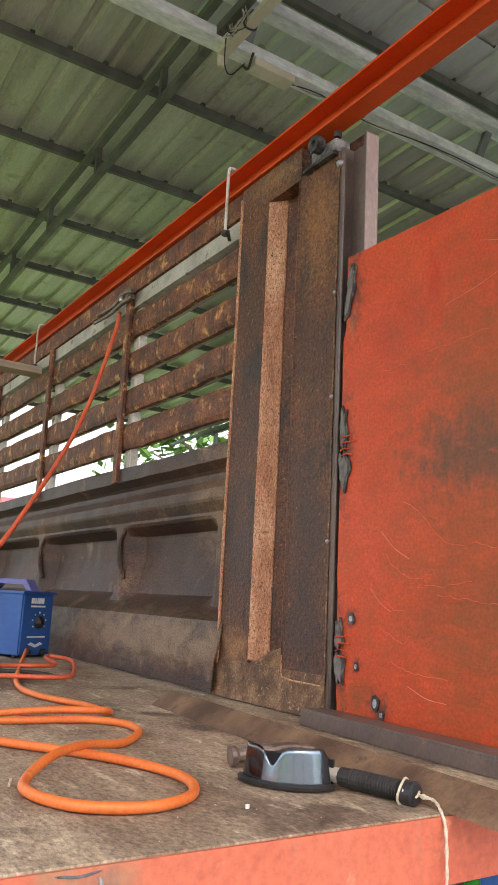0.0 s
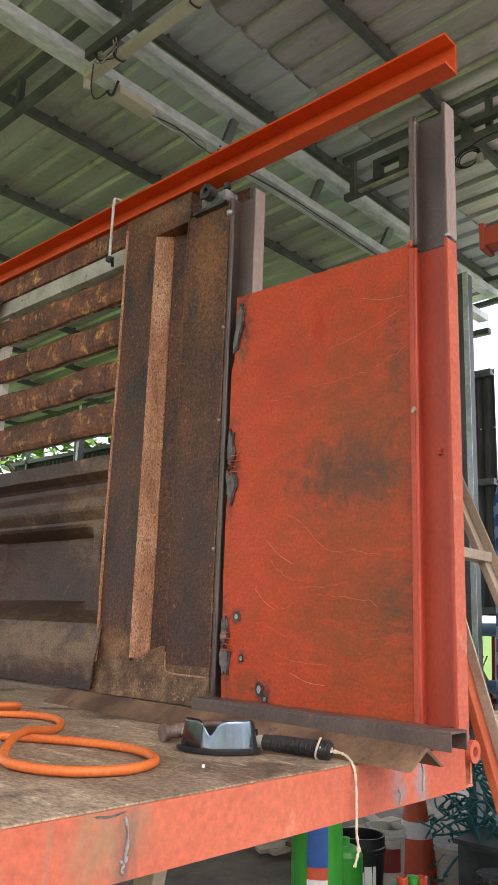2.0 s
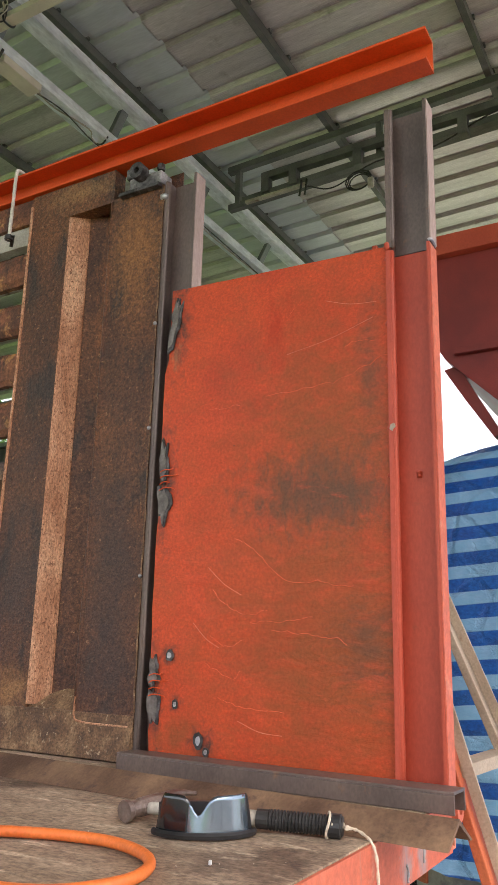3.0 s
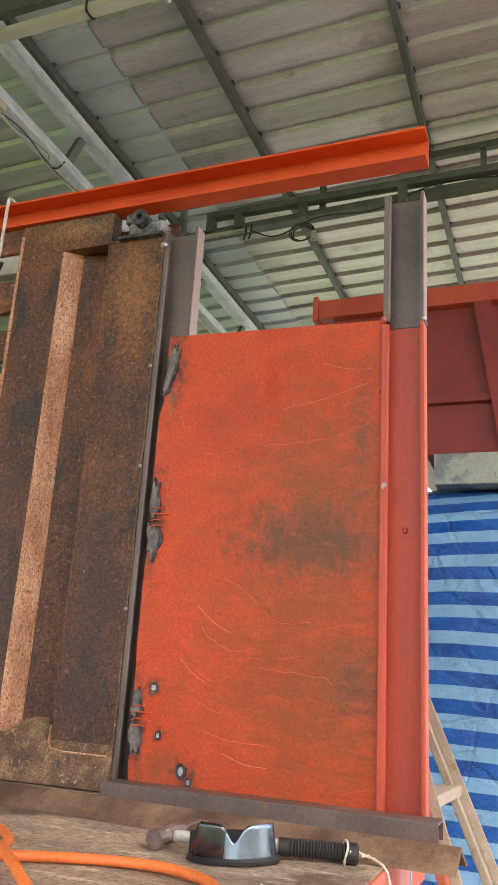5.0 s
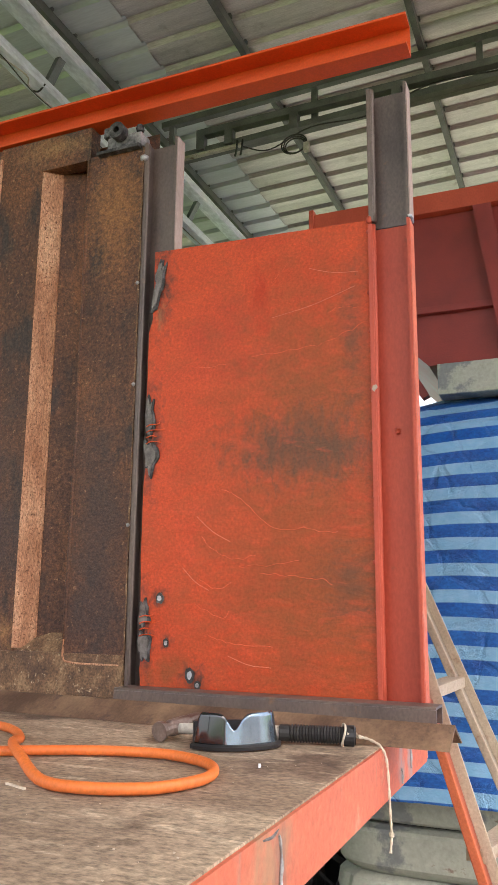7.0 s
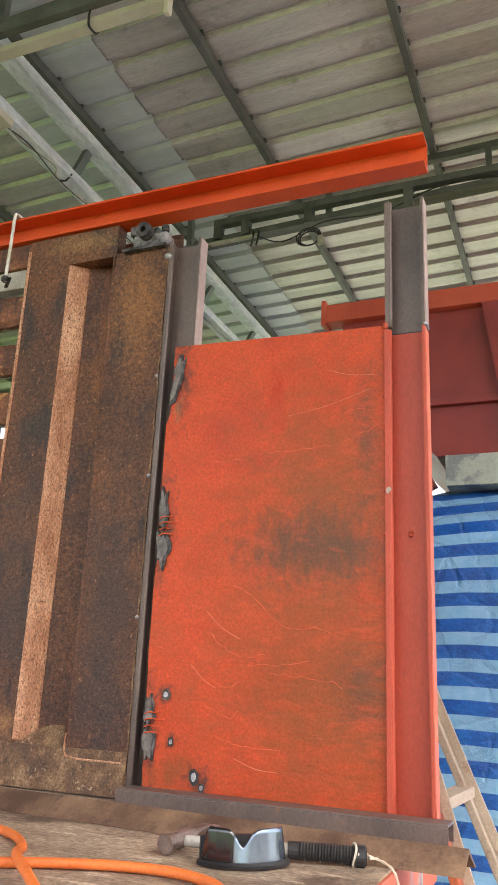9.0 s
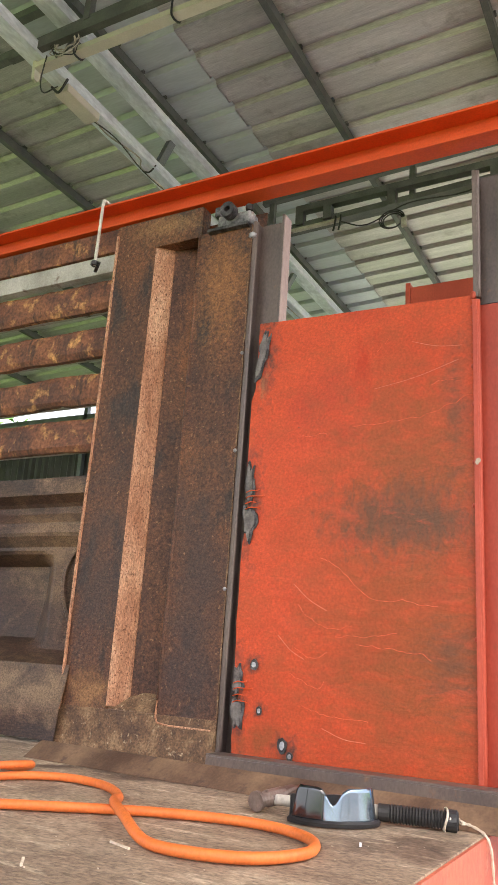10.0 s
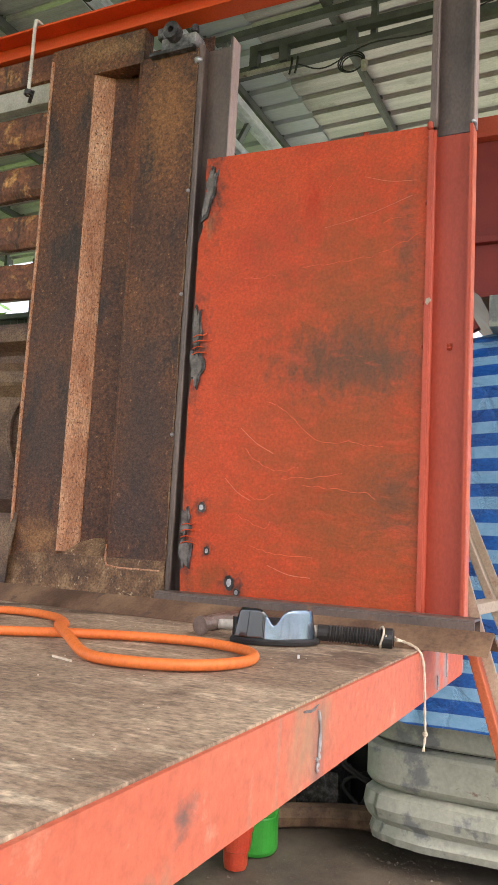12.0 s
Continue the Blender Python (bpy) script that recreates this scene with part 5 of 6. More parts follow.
# ---- under the roof ----
def tube_lamp():
    t = thing("fluorescent_batten", "cream enamel lamp batten hung below the truss, with no tube lit", "lamp", at=(0.10, 0.09, 0.15))
    part("batten", prism([(1.735, 4.20), (1.795, 4.20), (1.785, 4.245), (1.745, 4.245)], "y", 2.05, 3.34), LAMP_CREAM, t)
    part("end_holder", prism([(1.74, 4.25), (1.79, 4.25), (1.785, 4.15), (1.775, 4.14), (1.75, 4.14), (1.745, 4.15)], "y", 3.34, 3.36), LAMP_CREAM, t)
    part("end_holder", prism([(1.74, 4.25), (1.79, 4.25), (1.785, 4.15), (1.775, 4.14), (1.75, 4.14), (1.745, 4.15)], "y", 2.03, 2.05), LAMP_CREAM, t)
    for y in (2.45, 3.06):
        part("strap", tube([(1.73, y, 4.30), (1.728, y, 4.21), (1.75, y + 0.005, 4.192), (1.80, y, 4.20), (1.80, y - 0.01, 4.26)], 0.006, 6, 4), BLACK, t)
    rnd = random.Random(7)
    for k in range(7):
        c = Vector((1.72, 3.10 + 0.03 * rnd.random(), 4.26))
        r = rnd.uniform(0.05, 0.085)
        pts = [c + Vector((rnd.uniform(-0.02, 0.02), r * math.cos(q) * 1.2, r * math.sin(q))) for q in [2 * math.pi * j / 9 for j in range(10)]]
        part("wire_coil", tube(pts, 0.0032, 5, 5), RUBBER if k % 2 else CREAM_RAIL, t)
    part("loose_wire", tube([(1.73, 3.25, 4.24), (1.76, 3.30, 4.12), (1.82, 3.33, 4.10), (1.90, 3.32, 4.20)], 0.004, 5, 6), RUBBER, t)
    part("loose_wire", tube([(1.5, 3.5, 4.5), (1.65, 3.38, 4.36), (1.74, 3.2, 4.27), (1.78, 3.1, 4.24)], 0.004, 5, 6), CREAM_RAIL, t)
    part("iron_bar", box(1.69, 1.73, 2.0, 3.5, 4.27, 4.33), PURLIN, t)


def gear_box():
    g = thing("lamp_gear_box", "cream plastic junction box fixed under the truss chord", "junction box", at=(0.05, 0.12, 0.11))
    part("case", box(2.00, 2.28, 3.26, 3.36, 4.245, 4.30, 0.008), LAMP_CREAM, g)
    part("clip", tube([(1.98, 3.25, 4.30), (1.985, 3.31, 4.235), (1.985, 3.37, 4.29)], 0.008, 6, 4), BLACK, g)
    part("cable", tube([(2.28, 3.31, 4.28), (2.45, 3.33, 4.285), (2.7, 3.28, 4.283), (2.85, 3.34, 4.285), (3.4, 3.30, 4.284), (4.4, 3.32, 4.286), (5.6, 3.30, 4.285)], 0.005, 5, 6), CREAM_RAIL, g)
    part("cable", tube([(2.28, 3.33, 4.28), (2.5, 3.30, 4.28), (2.9, 3.34, 4.28), (3.6, 3.28, 4.28), (5.0, 3.31, 4.28)], 0.004, 5, 6), RUBBER, g)
    part("tie", tube([(2.84, 3.25, 4.31), (2.84, 3.30, 4.27), (2.84, 3.37, 4.31), (2.84, 3.375, 4.36)], 0.006, 5, 4), BLACK, g)


tube_lamp()
gear_box()


def hanging_conduit():
    """A second batten and cable bundle under the far dark truss."""
    h = thing("hanging_batten", "old lamp batten and cable coil wired under the dark truss", "lamp", at=(0.60, 0.42, 0.33))
    part("bar", beam((3.40, 2.62, 4.14), (3.40, 0.3, 4.22), 0.05, 0.045), PURLIN, h)
    part("upper_bar", beam((3.38, 2.45, 4.27), (3.38, -0.5, 4.30), 0.06, 0.05), PURLIN, h)
    for y in (2.42, 2.20, 1.72, 1.02):
        part("stub", box(3.35, 3.41, y - 0.03, y + 0.03, 4.14, 4.28), PURLIN, h)
    part("batten", beam((3.37, 2.58, 4.105), (3.37, 2.1, 4.115), 0.03, 0.02), CREAM_RAIL, h)
    for y in (2.13, 2.09):
        part("strap", tube([(3.35, y, 4.14), (3.34, y, 4.07), (3.36, y + 0.02, 4.03)], 0.008, 5, 4), BLACK, h)
    for k in range(3):
        c = Vector((3.37, 1.72, 4.03))
        pts = [c + Vector((0.01 * k, (0.09 - 0.01 * k) * math.cos(q), (0.07 - 0.008 * k) * math.sin(q))) for q in [2 * math.pi * j / 10 for j in range(11)]]
        part("wire_coil", tube(pts, 0.005, 5, 4), RUBBER, h)
    part("plug", box(3.35, 3.38, 1.61, 1.65, 3.95, 4.02, 0.008), CREAM_RAIL, h)
    part("wire", tube([(3.37, 2.1, 4.10), (3.37, 1.9, 4.03), (3.37, 1.6, 4.13), (3.37, 1.2, 4.12), (3.37, 0.8, 4.24), (3.37, 0.3, 4.22)], 0.005, 5, 6), RUBBER, h)


hanging_conduit()


# ---- beyond the flatbed ----
def ladder():
    l = thing("leaning_ladder", "old cream and orange steel stepladder standing behind the post", "ladder")
    def along(a, b, z):
        a, b = Vector(a), Vector(b)
        return a + (b - a) * ((z - a.z) / (b.z - a.z))
    # the middle of each stile lies a hand's width inside its outer edge
    n0, n1 = (1.545, 1.062, 1.50), (1.552, 0.820, 0.70)
    f0, f1 = (1.905, 1.078, 1.50), (1.905, 0.745, 0.70)
    near_top, near_bot = along(n0, n1, 1.93), along(n0, n1, GROUND)
    far_top, far_bot = along(f0, f1, 1.93), along(f0, f1, GROUND)
    for name, a, b, m, edge in (("near_stile", near_top, near_bot, LADDER_RED, LADDER), ("far_stile", far_top, far_bot, LADDER, LADDER)):
        st = part(name, beam(a, b, 0.022, 0.068, (1, 0, 0), 0.003), m, l)
        e = Vector((0, -0.032, -0.008))
        part("edge_lip", beam(a + e, b + e, 0.026, 0.008, (1, 0, 0), 0.002), edge, st)
    for z in (0.15, 0.42, 0.73, 1.105, 1.54):
        a, b = along(n0, n1, z), along(f0, f1, z)
        part("rung", beam(a, b, 0.055, 0.03, (0, 0, 1), 0.003), LADDER, l)
    part("cap", beam(far_top + Vector((-0.05, 0.02, 0)), far_top + Vector((0.03, -0.01, 0)), 0.09, 0.02, (0, 0, 1), 0.004), LADDER, l)
    part("hinge_plate", box(far_top.x - 0.02, far_top.x + 0.0, far_top.y - 0.03, far_top.y + 0.05, 1.78, 1.90, 0.003), RUST_BROWN, l)
    part("rear_leg", beam(far_top + Vector((0.0, 0.03, -0.05)), far_top + Vector((-0.09, 0.02, -0.42)), 0.03, 0.06, (1, 0, 0), 0.003), RUST_BROWN, l)


ladder()


def covered_van():
    """Pale green van corner under a striped tarpaulin."""
    v = thing("old_pale_van", "battered pale green van with peeling paint and rust", "van", at=(0.1375, -0.145, -0.325))
    v.scale = (1.25,) * 3
    cx, cy = 3.75, 0.30          # middle of the body in plan
    hx, hy, r = 0.98, 1.28, 0.34

    def ringpoint(s, z, grow):
        """Rounded rectangle in plan."""
        a = 2 * math.pi * s
        c, d = math.cos(a), math.sin(a)
        e = 0.16
        return (cx + (hx + grow) * math.copysign(abs(c) ** e if abs(c) > 1e-9 else 0, c), cy + (hy + grow) * math.copysign(abs(d) ** e if abs(d) > 1e-9 else 0, d), z)

    def band(z_list, n=480, seed=1, amp=0.0):
        bm = bmesh.new()
        rings = []
        for z, g in z_list:
            rings.append([bm.verts.new(tuple(Vector(ringpoint(k / n, z, g)) + Vector((amp * noise.noise((k * 0.07, z * 6, seed)), amp * noise.noise((k * 0.07, z * 6, seed + 9)), 0)))) for k in range(n)])
        for a, b in zip(rings, rings[1:]):
            for k in range(n):
                bm.faces.new((a[k], a[(k + 1) % n], b[(k + 1) % n], b[k]))
        bm.faces.new(rings[-1])
        bm.faces.new(rings[0][::-1])
        return bm

    part("upper_body", band([(0.455, -0.07), (0.458, -0.03), (0.47, -0.012), (0.55, -0.008), (0.80, -0.02), (1.2, -0.05), (1.95, -0.16)], seed=2, amp=0.002), VAN, v)
    part("bumper", band([(0.26, -0.07), (0.265, -0.03), (0.285, -0.005), (0.30, 0.004), (0.42, 0.006), (0.435, -0.002), (0.447, -0.03), (0.45, -0.07)], seed=4, amp=0.0025), VAN, v, "dented pale green bumper")
    part("valance", band([(0.04, -0.05), (0.05, -0.02), (0.08, -0.012), (0.12, -0.025), (0.15, 0.0), (0.19, 0.008), (0.24, -0.002), (0.262, -0.03)], seed=7, amp=0.016), VAN, v, "rusty bent valance")
    part("seam", band([(0.445, -0.055), (0.46, -0.055)], seed=3), BLACK, v)
    lamp = shell(10, 3, lambda a, b: tuple(Vector(ringpoint(0.325 + 0.075 * a, 0.50 + 0.055 * b, -0.006))), (-0.006, 0.006, 0))
    part("tail_lamp", lamp, LADDER_RED, v, "faded orange-brown lamp")
    for x, y in ((3.1, 0.78), (3.1, -0.6)):
        w = lathe([(0.16, -0.09), (0.26, -0.10), (0.30, -0.07), (0.30, 0.07), (0.26, 0.10), (0.16, 0.09)], sides=28)
        bmesh.ops.rotate(w, cent=(0, 0, 0), matrix=Matrix.Rotation(radians(90), 3, "Y"), verts=w.verts)
        bmesh.ops.translate(w, vec=(x, y, 0.224), verts=w.verts)
        part("wheel", w, TYRE, v)
    # tarpaulin draped over it
    t = thing("striped_tarpaulin", "blue and pale blue striped tarpaulin draped over the van", "tarpaulin", at=(0.1375, -0.145, -0.325))
    t.scale = (1.25,) * 3
    bm = bmesh.new()
    uvl = bm.loops.layers.uv.new("stripe")
    n = 400
    zs = [0.57, 0.66, 0.85, 1.0, 1.15, 1.3, 1.45, 1.6, 1.75, 1.86, 1.95, 2.04, 2.13, 2.20, 2.26, 2.31]
    rings = []
    for z in zs:
        up = max(0, (z - 1.80) / 0.52)
        g = 0.09 - 0.02 * (z - 0.7) - 0.6 * up ** 3
        row = []
        for k in range(n):
            p = Vector(ringpoint(k / n, z, g))
            q = k / n * 60
            fold = 0.030 * noise.noise((q * 0.55, z * 2.4, 2)) + 0.012 * noise.noise((q * 2.2, z * 8, 5))
            d = Vector((p.x - cx, p.y - cy, 0)).normalized()
            zz = z + (0.03 * noise.noise((q * 0.5, 3, 3)) if z < 0.6 else 0.03 * noise.noise((q * 0.3, z, 6)))
            row.append(bm.verts.new((p.x + d.x * fold, p.y + d.y * fold, zz)))
        rings.append(row)
    for i in range(len(zs) - 1):
        for k in range(n):
            f = bm.faces.new((rings[i][k], rings[i][(k + 1) % n], rings[i + 1][(k + 1) % n], rings[i + 1][k]))
            for lp in f.loops:
                q = lp.vert.co
                lp[uvl].uv = (q.x + q.y, q.z / 0.104 + 1.1 * max(0, q.z - 1.55) * (q.y - 1.2) + 0.35 * noise.noise((q.x * 2, q.y * 2, q.z)))
    f = bm.faces.new(rings[-1])
    for lp in f.loops:
        lp[uvl].uv = (lp.vert.co.x, lp.vert.co.y / 0.13)
    part("sheet", bm, TARP, t, smooth=True)
    part("hem", tube([tuple(Vector(ringpoint(k / 120, 0.575 + 0.02 * noise.noise((k * 0.25, 3, 3)), 0.05))) for k in range(121)], 0.008, 5, 1), TARP, t)


covered_van()


def red_body():
    b = thing("red_dump_body", "dark red steel tipper body raised behind the tarpaulin", "truck body")
    x0, x1, y0, y1, z0, z1 = 3.74, 5.6, -2.2, 1.93, 2.66, 3.69
    part("tub", prism([(y0, z0), (1.27, z0), (1.56, 2.95), (1.83, 3.42), (1.84, z1 - 0.02), (y0, z1 - 0.02)], "x", x0 + 0.06, x1), RED_BODY, b)
    part("top_rim", box(x0, x0 + 0.12, y0, y1, z1 - 0.12, z1, 0.006), RED_POST, b, "red top rim")
    part("rim_end", box(x0 - 0.01, x0 + 0.13, y1, y1 + 0.03, z1 - 0.14, z1 + 0.03, 0.004), RED_POST, b)
    part("lower_ledge", box(x0 + 0.02, x0 + 0.10, y0, 1.50, 2.96, 3.0, 0.004), RED_BODY, b)
    for y in (0.86, 0.0, -0.9):
        part("brace", prism([(y, 2.70), (y - 0.10, 2.70), (y + 0.02, z1 - 0.12), (y + 0.12, z1 - 0.12)], "x", x0 + 0.0, x0 + 0.10), RED_BODY, b)
    part("hanging_arm", prism([(1.50, 2.92), (1.42, 2.76), (1.28, 2.50), (1.32, 2.48), (1.46, 2.70), (1.58, 2.90)], "x", x0 + 0.1, x0 + 0.16), RED_BODY, b)
    part("cream_sill", box(x0 + 0.04, x0 + 0.2, y0, 1.22, 2.48, 2.66, 0.005), VAN, b, "cream painted sill flecked with rust")
    for x in (x0 + 0.5, x1 - 0.4):
        for y in (-1.6, 0.6):
            part("leg", box(x - 0.06, x + 0.06, y - 0.06, y + 0.06, GROUND, z0 + 0.01), POST_STEEL, b)


red_body()


def bucket(x, y, r, h, material, name, label, z=GROUND, lid=None, band=None, tilt=0):
    b = thing(name, label, "bucket", "buckets on the dirt")
    b.matrix_world = pose(x, y, z, 0, 0, tilt)
    part("tub", lathe([(r * 0.86, 0), (r * 0.88, 0.01), (r * 0.97, h * 0.8), (r * 1.05, h * 0.82), (r * 1.05, h * 0.86), (r, h * 0.87), (r * 1.0, h - 0.01), (r * 0.93, h - 0.01), (r * 0.9, h * 0.5)], sides=30), material, b, smooth=False)
    if lid:
        part("lid", lathe([(r * 1.06, h - 0.02), (r * 1.07, h + 0.005), (r * 0.98, h + 0.014), (r * 0.9, h + 0.008), (0.01, h + 0.01)], sides=30), lid, b)
    part("bail", tube([(r * 1.06, 0, h * 0.84), (r * 1.02, r * 0.5, h * 0.6), (0, r * 1.12, h * 0.5), (-r * 1.02, r * 0.5, h * 0.6), (-r * 1.06, 0, h * 0.84)], 0.004, 5, 6), STEEL_BRIGHT, b)
    if band:
        a0 = radians(225 - tilt)
        part("label_patch", shell(14, 2, lambda u, v: (r * 0.985 * math.cos(a0 - 0.6 + 1.2 * u), r * 0.985 * math.sin(a0 - 0.6 + 1.2 * u), h * (0.25 + 0.4 * v)), (-0.004, -0.004, 0)), band, b, "printed label patch")
    return b


oil = bucket(4.0, 3.0, 0.15, 0.50, BUCKET_BLACK, "oil_bucket", "black plastic oil bucket with white print on the dirt")
for k, (w, zz) in enumerate(((0.05, 0.07), (0.045, 0.10), (0.018, 0.07), (0.018, 0.10))):
    a0 = radians(222) + (-0.30, 0.05, 0.26, 0.42)[k]
    part("print_bar", shell(6, 1, lambda u, v: (0.150 * math.cos(a0 + w / 0.15 * u), 0.150 * math.sin(a0 + w / 0.15 * u), 0.24 + zz * v), (0.004, 0.004, 0)), WHITE, oil)
bucket(4.36, 3.05, 0.13, 0.34, BUCKET_WHITE, "paint_bucket", "stained grey paint bucket with a printed label", band=MACHINE_RED, z=GROUND + 0.14)
bucket(4.36, 3.05, 0.15, 0.15, BUCKET_WHITE, "low_tub", "low cream plastic tub on the dirt")
bucket(4.92, 2.86, 0.135, 0.32, BUCKET_WHITE, "white_bucket", "white lidded plastic bucket on the dirt", lid=WHITE, z=GROUND)


def jerry(x, y, r, h, name, label, patch):
    b = thing(name, label, "drum", "green drums")
    b.location = (x, y, GROUND)
    part("drum", lathe([(r * 0.92, 0), (r, 0.02), (r, h * 0.45), (r * 0.975, h * 0.47), (r, h * 0.49), (r, h * 0.9), (r * 0.9, h * 0.96), (r * 0.5, h), (r * 0.2, h), (r * 0.2, h + 0.03)], sides=32), GREEN_TUB, b, smooth=False)
    if patch:
        a0 = radians(222)
        for k, (m, z0, z1) in enumerate(((BLUE_BOX, 0.62, 0.86), (CONE, 0.56, 0.62), (WHITE, 0.52, 0.56))):
            part("label_patch", shell(12, 1, lambda u, v: ((r + 0.002) * math.cos(a0 - 0.45 + 0.8 * u), (r + 0.002) * math.sin(a0 - 0.45 + 0.8 * u), h * (z0 + (z1 - z0) * v)), (-0.003, -0.003, 0)), m, b)
    part("cap", lathe([(r * 0.24, h + 0.01), (r * 0.24, h + 0.04), (r * 0.1, h + 0.045)], sides=16), GREEN_TUB, b)


jerry(3.11, 2.65, 0.13, 0.92, "green_drum", "tall bright green plastic drum with a coloured label", True)
jerry(3.6, 2.39, 0.13, 0.42, "green_canister", "bright green plastic drum with two terracotta caps", False)
jerry(3.75, 2.93, 0.10, 0.48, "green_drum", "small bright green plastic drum beside the buckets", False)
for dx, dy in ((-0.05, 0.03), (0.05, -0.03)):
    c = thing("drum_cap", "round terracotta plug resting on the green drum", "cap", "drum caps")
    c.location = (3.6 + dx, 2.39 + dy, GROUND + 0.42)
    part("plug", lathe([(0.026, 0), (0.03, 0.005), (0.03, 0.035), (0.02, 0.04), (0.018, 0.03)], sides=16), RED_CUP, c)


def cup():
    c = thing("red_cup", "red plastic flower pot standing on the dirt", "pot")
    c.location = (3.33, 2.37, GROUND)
    c.scale = (1.25,) * 3
    part("pot", lathe([(0.045, 0), (0.05, 0.02), (0.052, 0.07), (0.058, 0.075), (0.065, 0.15), (0.07, 0.152), (0.07, 0.17), (0.06, 0.17), (0.05, 0.03)], sides=24), RED_CUP, c)


cup()


def cone():
    c = thing("traffic_cone", "orange traffic cone with two white bands", "cone")
    c.location = (4.85, 3.12, GROUND)
    c.scale = (1.06,) * 3
    part("base", box(-0.19, 0.19, -0.19, 0.19, 0, 0.03, 0.008), CONE, c)
    r = lambda z: 0.15 - 0.115 * z / 0.75
    part("body", lathe([(r(z), z) for z in (0.03, 0.25, 0.5, 0.75)] + [(0.02, 0.76)], sides=28), CONE, c, smooth=False)
    for a, b in ((0.30, 0.40), (0.55, 0.62)):
        part("band", lathe([(r(a) + 0.001, a), (r(a) + 0.003, a + 0.002), (r(b) + 0.003, b - 0.002), (r(b) + 0.001, b)], sides=28), WHITE, c)


cone()


def farm_machine():
    """Reel of a harvester behind the fence line."""
    m = thing("harvester_reel", "red and pale blue harvester reel standing in the yard", "machine")
    for x, y, z in ((6.0, 3.9, 1.32), (6.0, 3.9, 0.86)):
        part("pipe", tube([(x, y - 1.4, z), (x, y + 2.2, z)], 0.055, 14, 2), MACHINE_BLUE, m, smooth=True)
    for y in (3.1, 4.0, 4.9):
        for k in range(6):
            a = 2 * math.pi * k / 6 + 0.3
            part("spoke", beam((6.1, y, 0.75), (6.1 + 0.5 * math.cos(a), y + 0.04, 0.75 + 0.62 * math.sin(a)), 0.05, 0.03, (0, 1, 0)), MACHINE_RED, m)
        part("hub_plate", lathe([(0.02, -0.02), (0.14, -0.02), (0.14, 0.02), (0.02, 0.02)], (6.1, y, 0.75), 16), MACHINE_RED, m)
    bm = bmesh.new()
    rnd = random.Random(6)
    for k in range(60):
        y, x = 2.7 + 2.6 * rnd.random(), 5.95 + 0.3 * rnd.random()
        z = rnd.choice((1.3, 0.85, 1.1))
        tube([(x, y, z), (x - 0.05, y + 0.04, z - 0.15), (x + 0.02, y + 0.08, z - 0.34)], 0.006, 4, 3, bm)
    part("tine", bm, BLACK, m)["kind"] = "stuff"
    part("skirt", prism([(2.6, 0.62), (4.2, 0.50), (4.2, 0.35), (2.6, 0.42)], "x", 5.75, 5.8), MACHINE_RED, m)
    for y in (2.9, 5.0):
        part("leg", box(6.0, 6.08, y, y + 0.08, GROUND, 1.3), MACHINE_RED, m)


farm_machine()


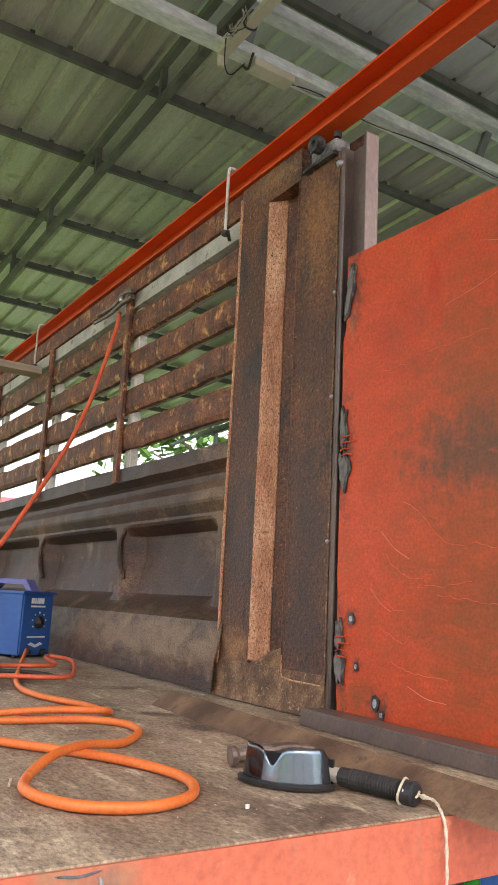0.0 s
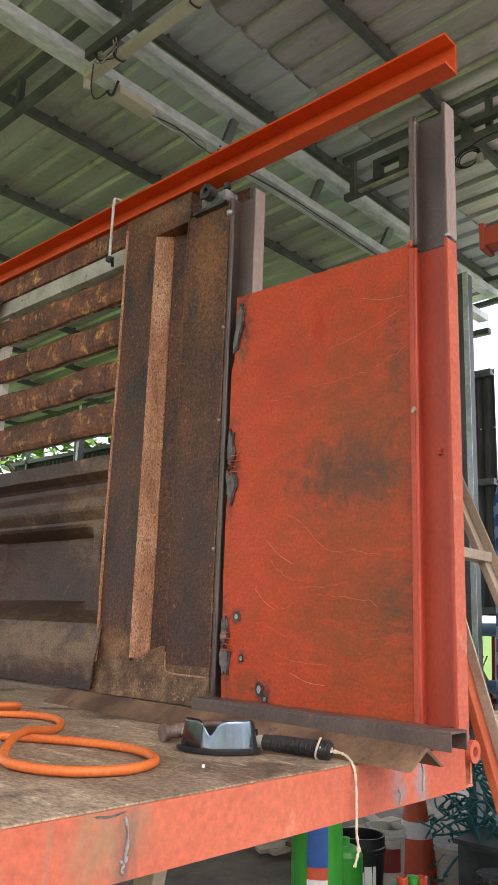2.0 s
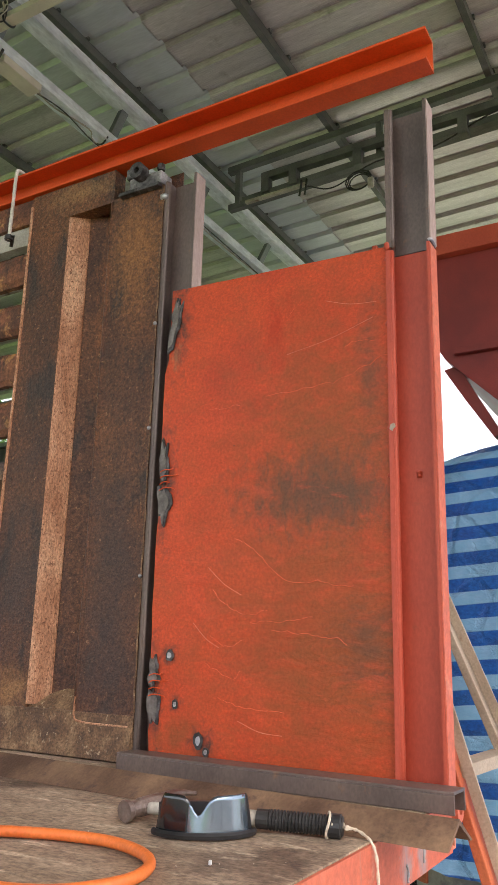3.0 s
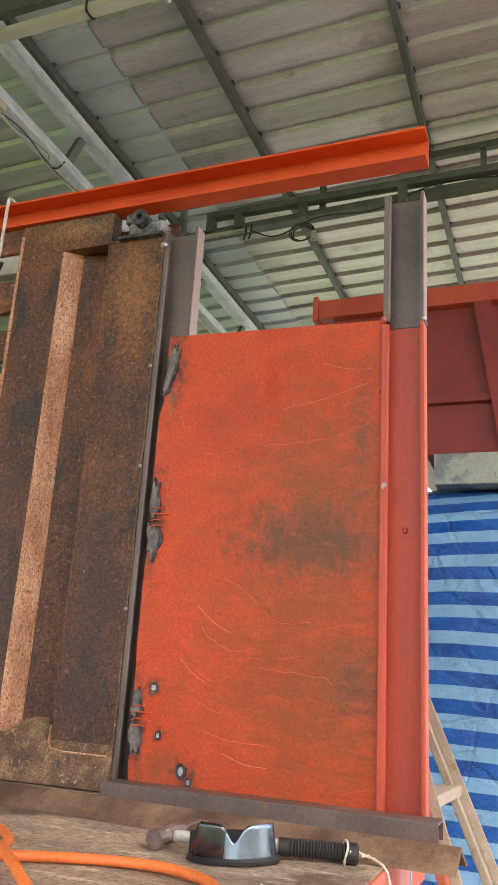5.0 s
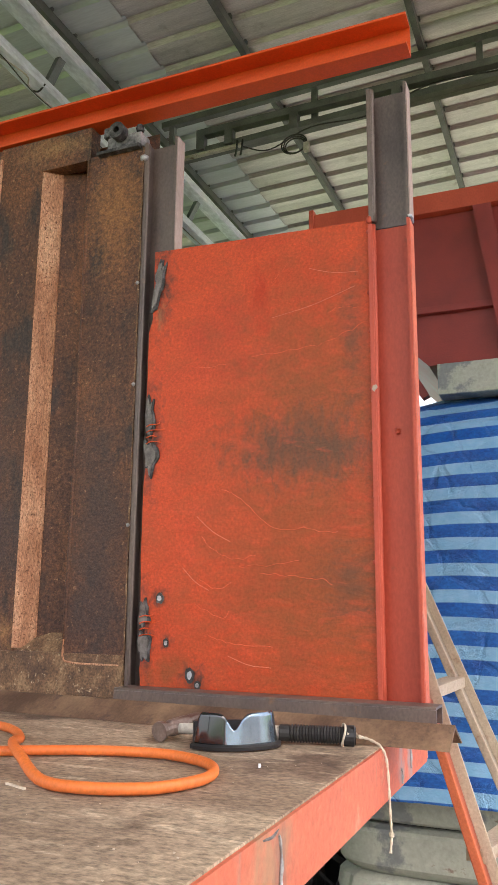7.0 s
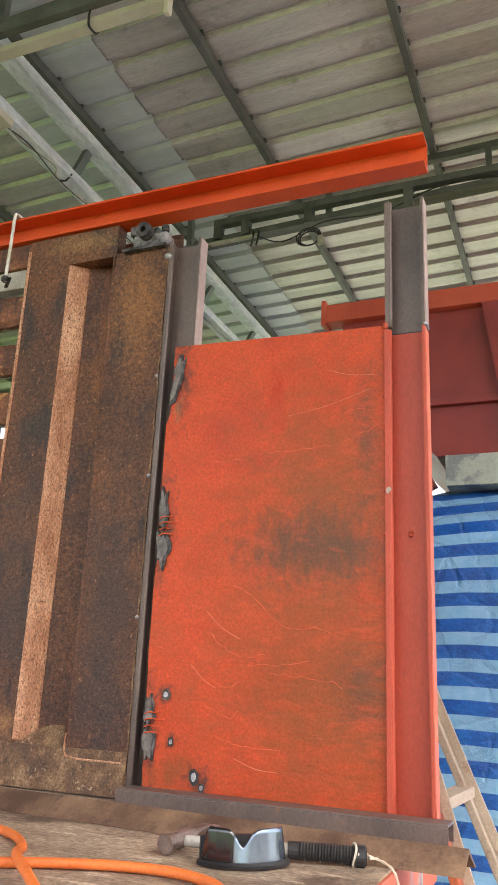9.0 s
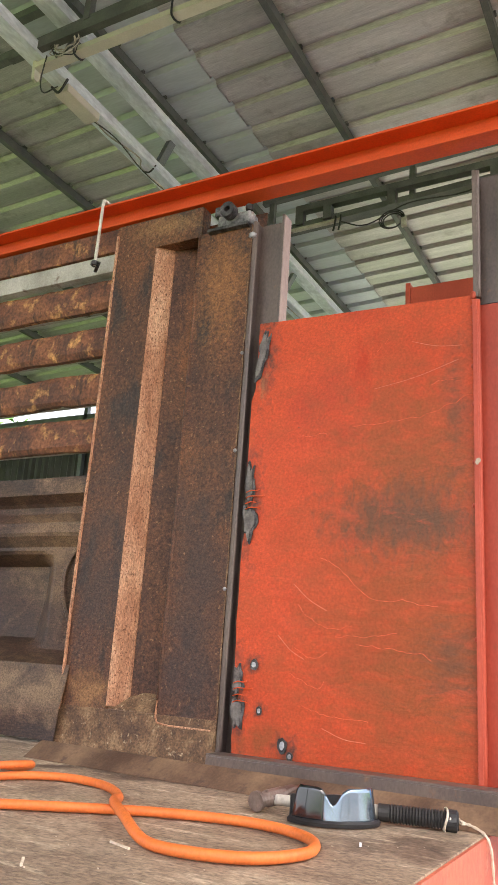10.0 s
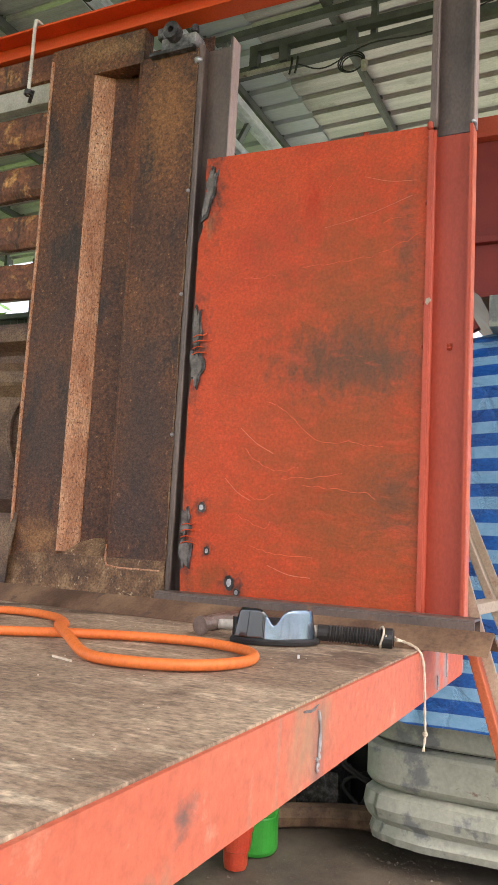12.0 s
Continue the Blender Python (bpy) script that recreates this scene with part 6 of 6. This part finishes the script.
def junk():
    """Net heap, cables and boards behind the ladder."""
    net = bmesh.new()
    rnd = random.Random(31)
    for k in range(170):
        a = rnd.uniform(0, 6.28)
        r0 = rnd.uniform(0.1, 0.5)
        p = Vector((5.3 + r0 * math.cos(a), 2.75 + 0.7 * r0 * math.sin(a), GROUND + rnd.uniform(0, 1.1) * (1 - r0)))
        pts = [p]
        for _ in range(4):
            pts.append(pts[-1] + Vector((rnd.uniform(-0.15, 0.15), rnd.uniform(-0.15, 0.15), rnd.uniform(-0.12, 0.12))))
            pts[-1].z = max(pts[-1].z, GROUND + 0.01)
        tube(pts, 0.008, 4, 3, net)
    tagged(part("net_heap", net, TEAL_NET), "tangled teal fishing net heap on the ground", "net", kind="stuff")
    crate = thing("grey_crate", "dull grey plastic crate behind the buckets", "crate")
    part("shell", box(4.75, 5.15, 2.35, 2.75, GROUND, GROUND + 0.36, 0.02), POST_STEEL, crate)
    part("rim", box(4.73, 5.17, 2.33, 2.77, GROUND + 0.36, GROUND + 0.39, 0.006), POST_STEEL, crate)
    bin_ = thing("black_bin", "large black plastic bin standing by the van", "bin")
    part("shell", box(4.55, 5.1, 1.75, 2.25, GROUND, GROUND + 0.55, 0.03), BUCKET_BLACK, bin_)
    part("rim", box(4.53, 5.12, 1.73, 2.27, GROUND + 0.55, GROUND + 0.59, 0.01), BUCKET_BLACK, bin_)
    hose = thing("black_hose_coil", "tangled black hoses hanging beside the ladder", "hose")
    for k in range(6):
        pts = [(4.2 + rnd.uniform(-0.1, 0.1), 1.95 + rnd.uniform(-0.2, 0.2), GROUND + 0.02 + q * 0.17 + rnd.uniform(0, 0.08)) for q in range(5)]
        part("hose", tube(pts, 0.012, 6, 8), RUBBER, hose, smooth=True)
    for k in range(9):
        b = thing("scrap_board", "weathered scrap board lying on the dirt", "board", "scrap boards")
        b.matrix_world = pose(4.6 + 0.12 * k, 3.9 + 0.15 * (k % 4), GROUND + 0.03 + 0.05 * (k // 3), 0, 3, 60 + 22 * k)
        part("board", box(-0.7, 0.7, -0.06, 0.06, -0.0, 0.03, 0.003), PLANK if k % 3 else RUST_BROWN, b)
    p = thing("bent_timber", "dark curved timber beam lying on the dirt under the deck", "timber")
    part("beam", tube([(3.55, 2.75, GROUND + 0.09), (3.95, 2.42, GROUND + 0.07), (4.12, 2.12, GROUND + 0.08), (4.15, 1.86, GROUND + 0.10)], 0.07, 8, 5), RUST_BROWN, p)
    axle = thing("dark_gearbox", "greasy dark gearbox casting lying under the deck", "machine part")
    part("case", box(4.22, 4.50, 2.12, 2.40, GROUND, GROUND + 0.30, 0.03), BURN, axle)
    part("flange", lathe([(0.12, 0), (0.14, 0.02), (0.14, 0.05), (0.05, 0.06)], (4.36, 2.26, GROUND + 0.30), 18), BURN, axle)
    basin = thing("red_basin", "red plastic basin with green bottle on the dirt", "basin")
    basin.location = (2.53, 2.29, GROUND)
    part("bowl", lathe([(0.10, 0), (0.17, 0.09), (0.18, 0.09), (0.18, 0.10), (0.16, 0.10), (0.09, 0.015)], sides=26), RED_CUP, basin)
    gravel = bmesh.new()
    for k in range(2600):
        x, y = rnd.uniform(1.8, 4.4), rnd.uniform(1.0, 3.2)
        s = rnd.uniform(0.003, 0.011) * (1 if rnd.random() < 0.93 else 1.8)
        z = GROUND + 0.03 * noise.noise((x * 0.7, y * 0.7, 0))
        q = [gravel.verts.new((x + s * rnd.uniform(0.6, 1) * math.cos(a), y + s * rnd.uniform(0.6, 1) * math.sin(a), z - 0.002)) for a in (0, 1.6, 3.1, 4.7)]
        top = gravel.verts.new((x + rnd.uniform(-0.3, 0.3) * s, y, z + s * rnd.uniform(0.25, 0.6)))
        for i in range(4):
            gravel.faces.new((q[i], q[(i + 1) % 4], top))
    tagged(part("gravel", gravel, DIRT), "scattered gravel and clods on the dirt", "gravel", kind="stuff")


junk()


def tree(x, y, h, spread, seed, label):
    t = thing("tree", label, "tree", "trees round the yard")
    t.location = (x, y, GROUND)
    rnd = random.Random(seed)
    part("trunk", tube([(0, 0, 0), (0.05, 0.02, h * 0.3), (-0.04, 0.05, h * 0.55), (0.03, 0, h * 0.8)], lambda s: h * 0.035 * (1 - 0.75 * s), 9, 5), BARK, t)
    crown = bmesh.new()
    tips = []
    for k in range(9):
        a = 2.4 * k
        z0 = h * rnd.uniform(0.3, 0.65)
        e = Vector((spread * rnd.uniform(0.4, 0.9) * math.cos(a), spread * rnd.uniform(0.4, 0.9) * math.sin(a), z0 + h * rnd.uniform(0.1, 0.35)))
        part("limb", tube([(0, 0, z0), tuple(e * 0.5 + Vector((0, 0, z0 * 0.5 + 0.1))), tuple(e)], lambda s: h * 0.014 * (1 - 0.8 * s), 6, 4), BARK, t)
        tips += [e] * 3 + [e * 0.7 + Vector((0, 0, h * 0.2))]
    for tip in tips:
        for _ in range(55):
            p = tip + Vector((rnd.gauss(0, spread * 0.24), rnd.gauss(0, spread * 0.24), rnd.gauss(0, h * 0.09)))
            s = rnd.uniform(0.07, 0.17) * h / 5
            u = Vector((rnd.uniform(-1, 1), rnd.uniform(-1, 1), rnd.uniform(-0.6, 0.6))).normalized()
            w = u.cross(Vector((rnd.uniform(-1, 1), rnd.uniform(-1, 1), 1))).normalized()
            vs = [crown.verts.new(p + q) for q in (-u * s, w * s * 0.42, u * s, -w * s * 0.42)]
            crown.faces.new(vs)
    part("crown", crown, LEAF, t)


for k, (x, y, h, sp) in enumerate(((10.2, 11.8, 6.8, 2.6), (9.0, 15.0, 6.5, 2.4), (9.5, 23.0, 4.2, 2.2), (15.0, 22.0, 5.0, 2.6), (22.0, 12.0, 5.0, 2.6), (-9.0, -9.0, 6.0, 3.0), (-13.0, -3.0, 6.5, 3.0), (-6.0, -14.0, 6.0, 3.0))):
    tree(x, y, h, sp, k + 1, "leafy green tree at the edge of the yard")


def far_house():
    h = thing("far_house", "pale house with a dark red roof beyond the trees", "house")
    part("wall", box(6.0, 14.0, 22.0, 28.0, GROUND, 2.6), PALE_BLUE_WALL, h)
    part("roof", prism([(21.5, 2.6), (25.0, 4.2), (28.5, 2.6)], "x", 5.6, 14.4), ROOF_RED, h)


far_house()
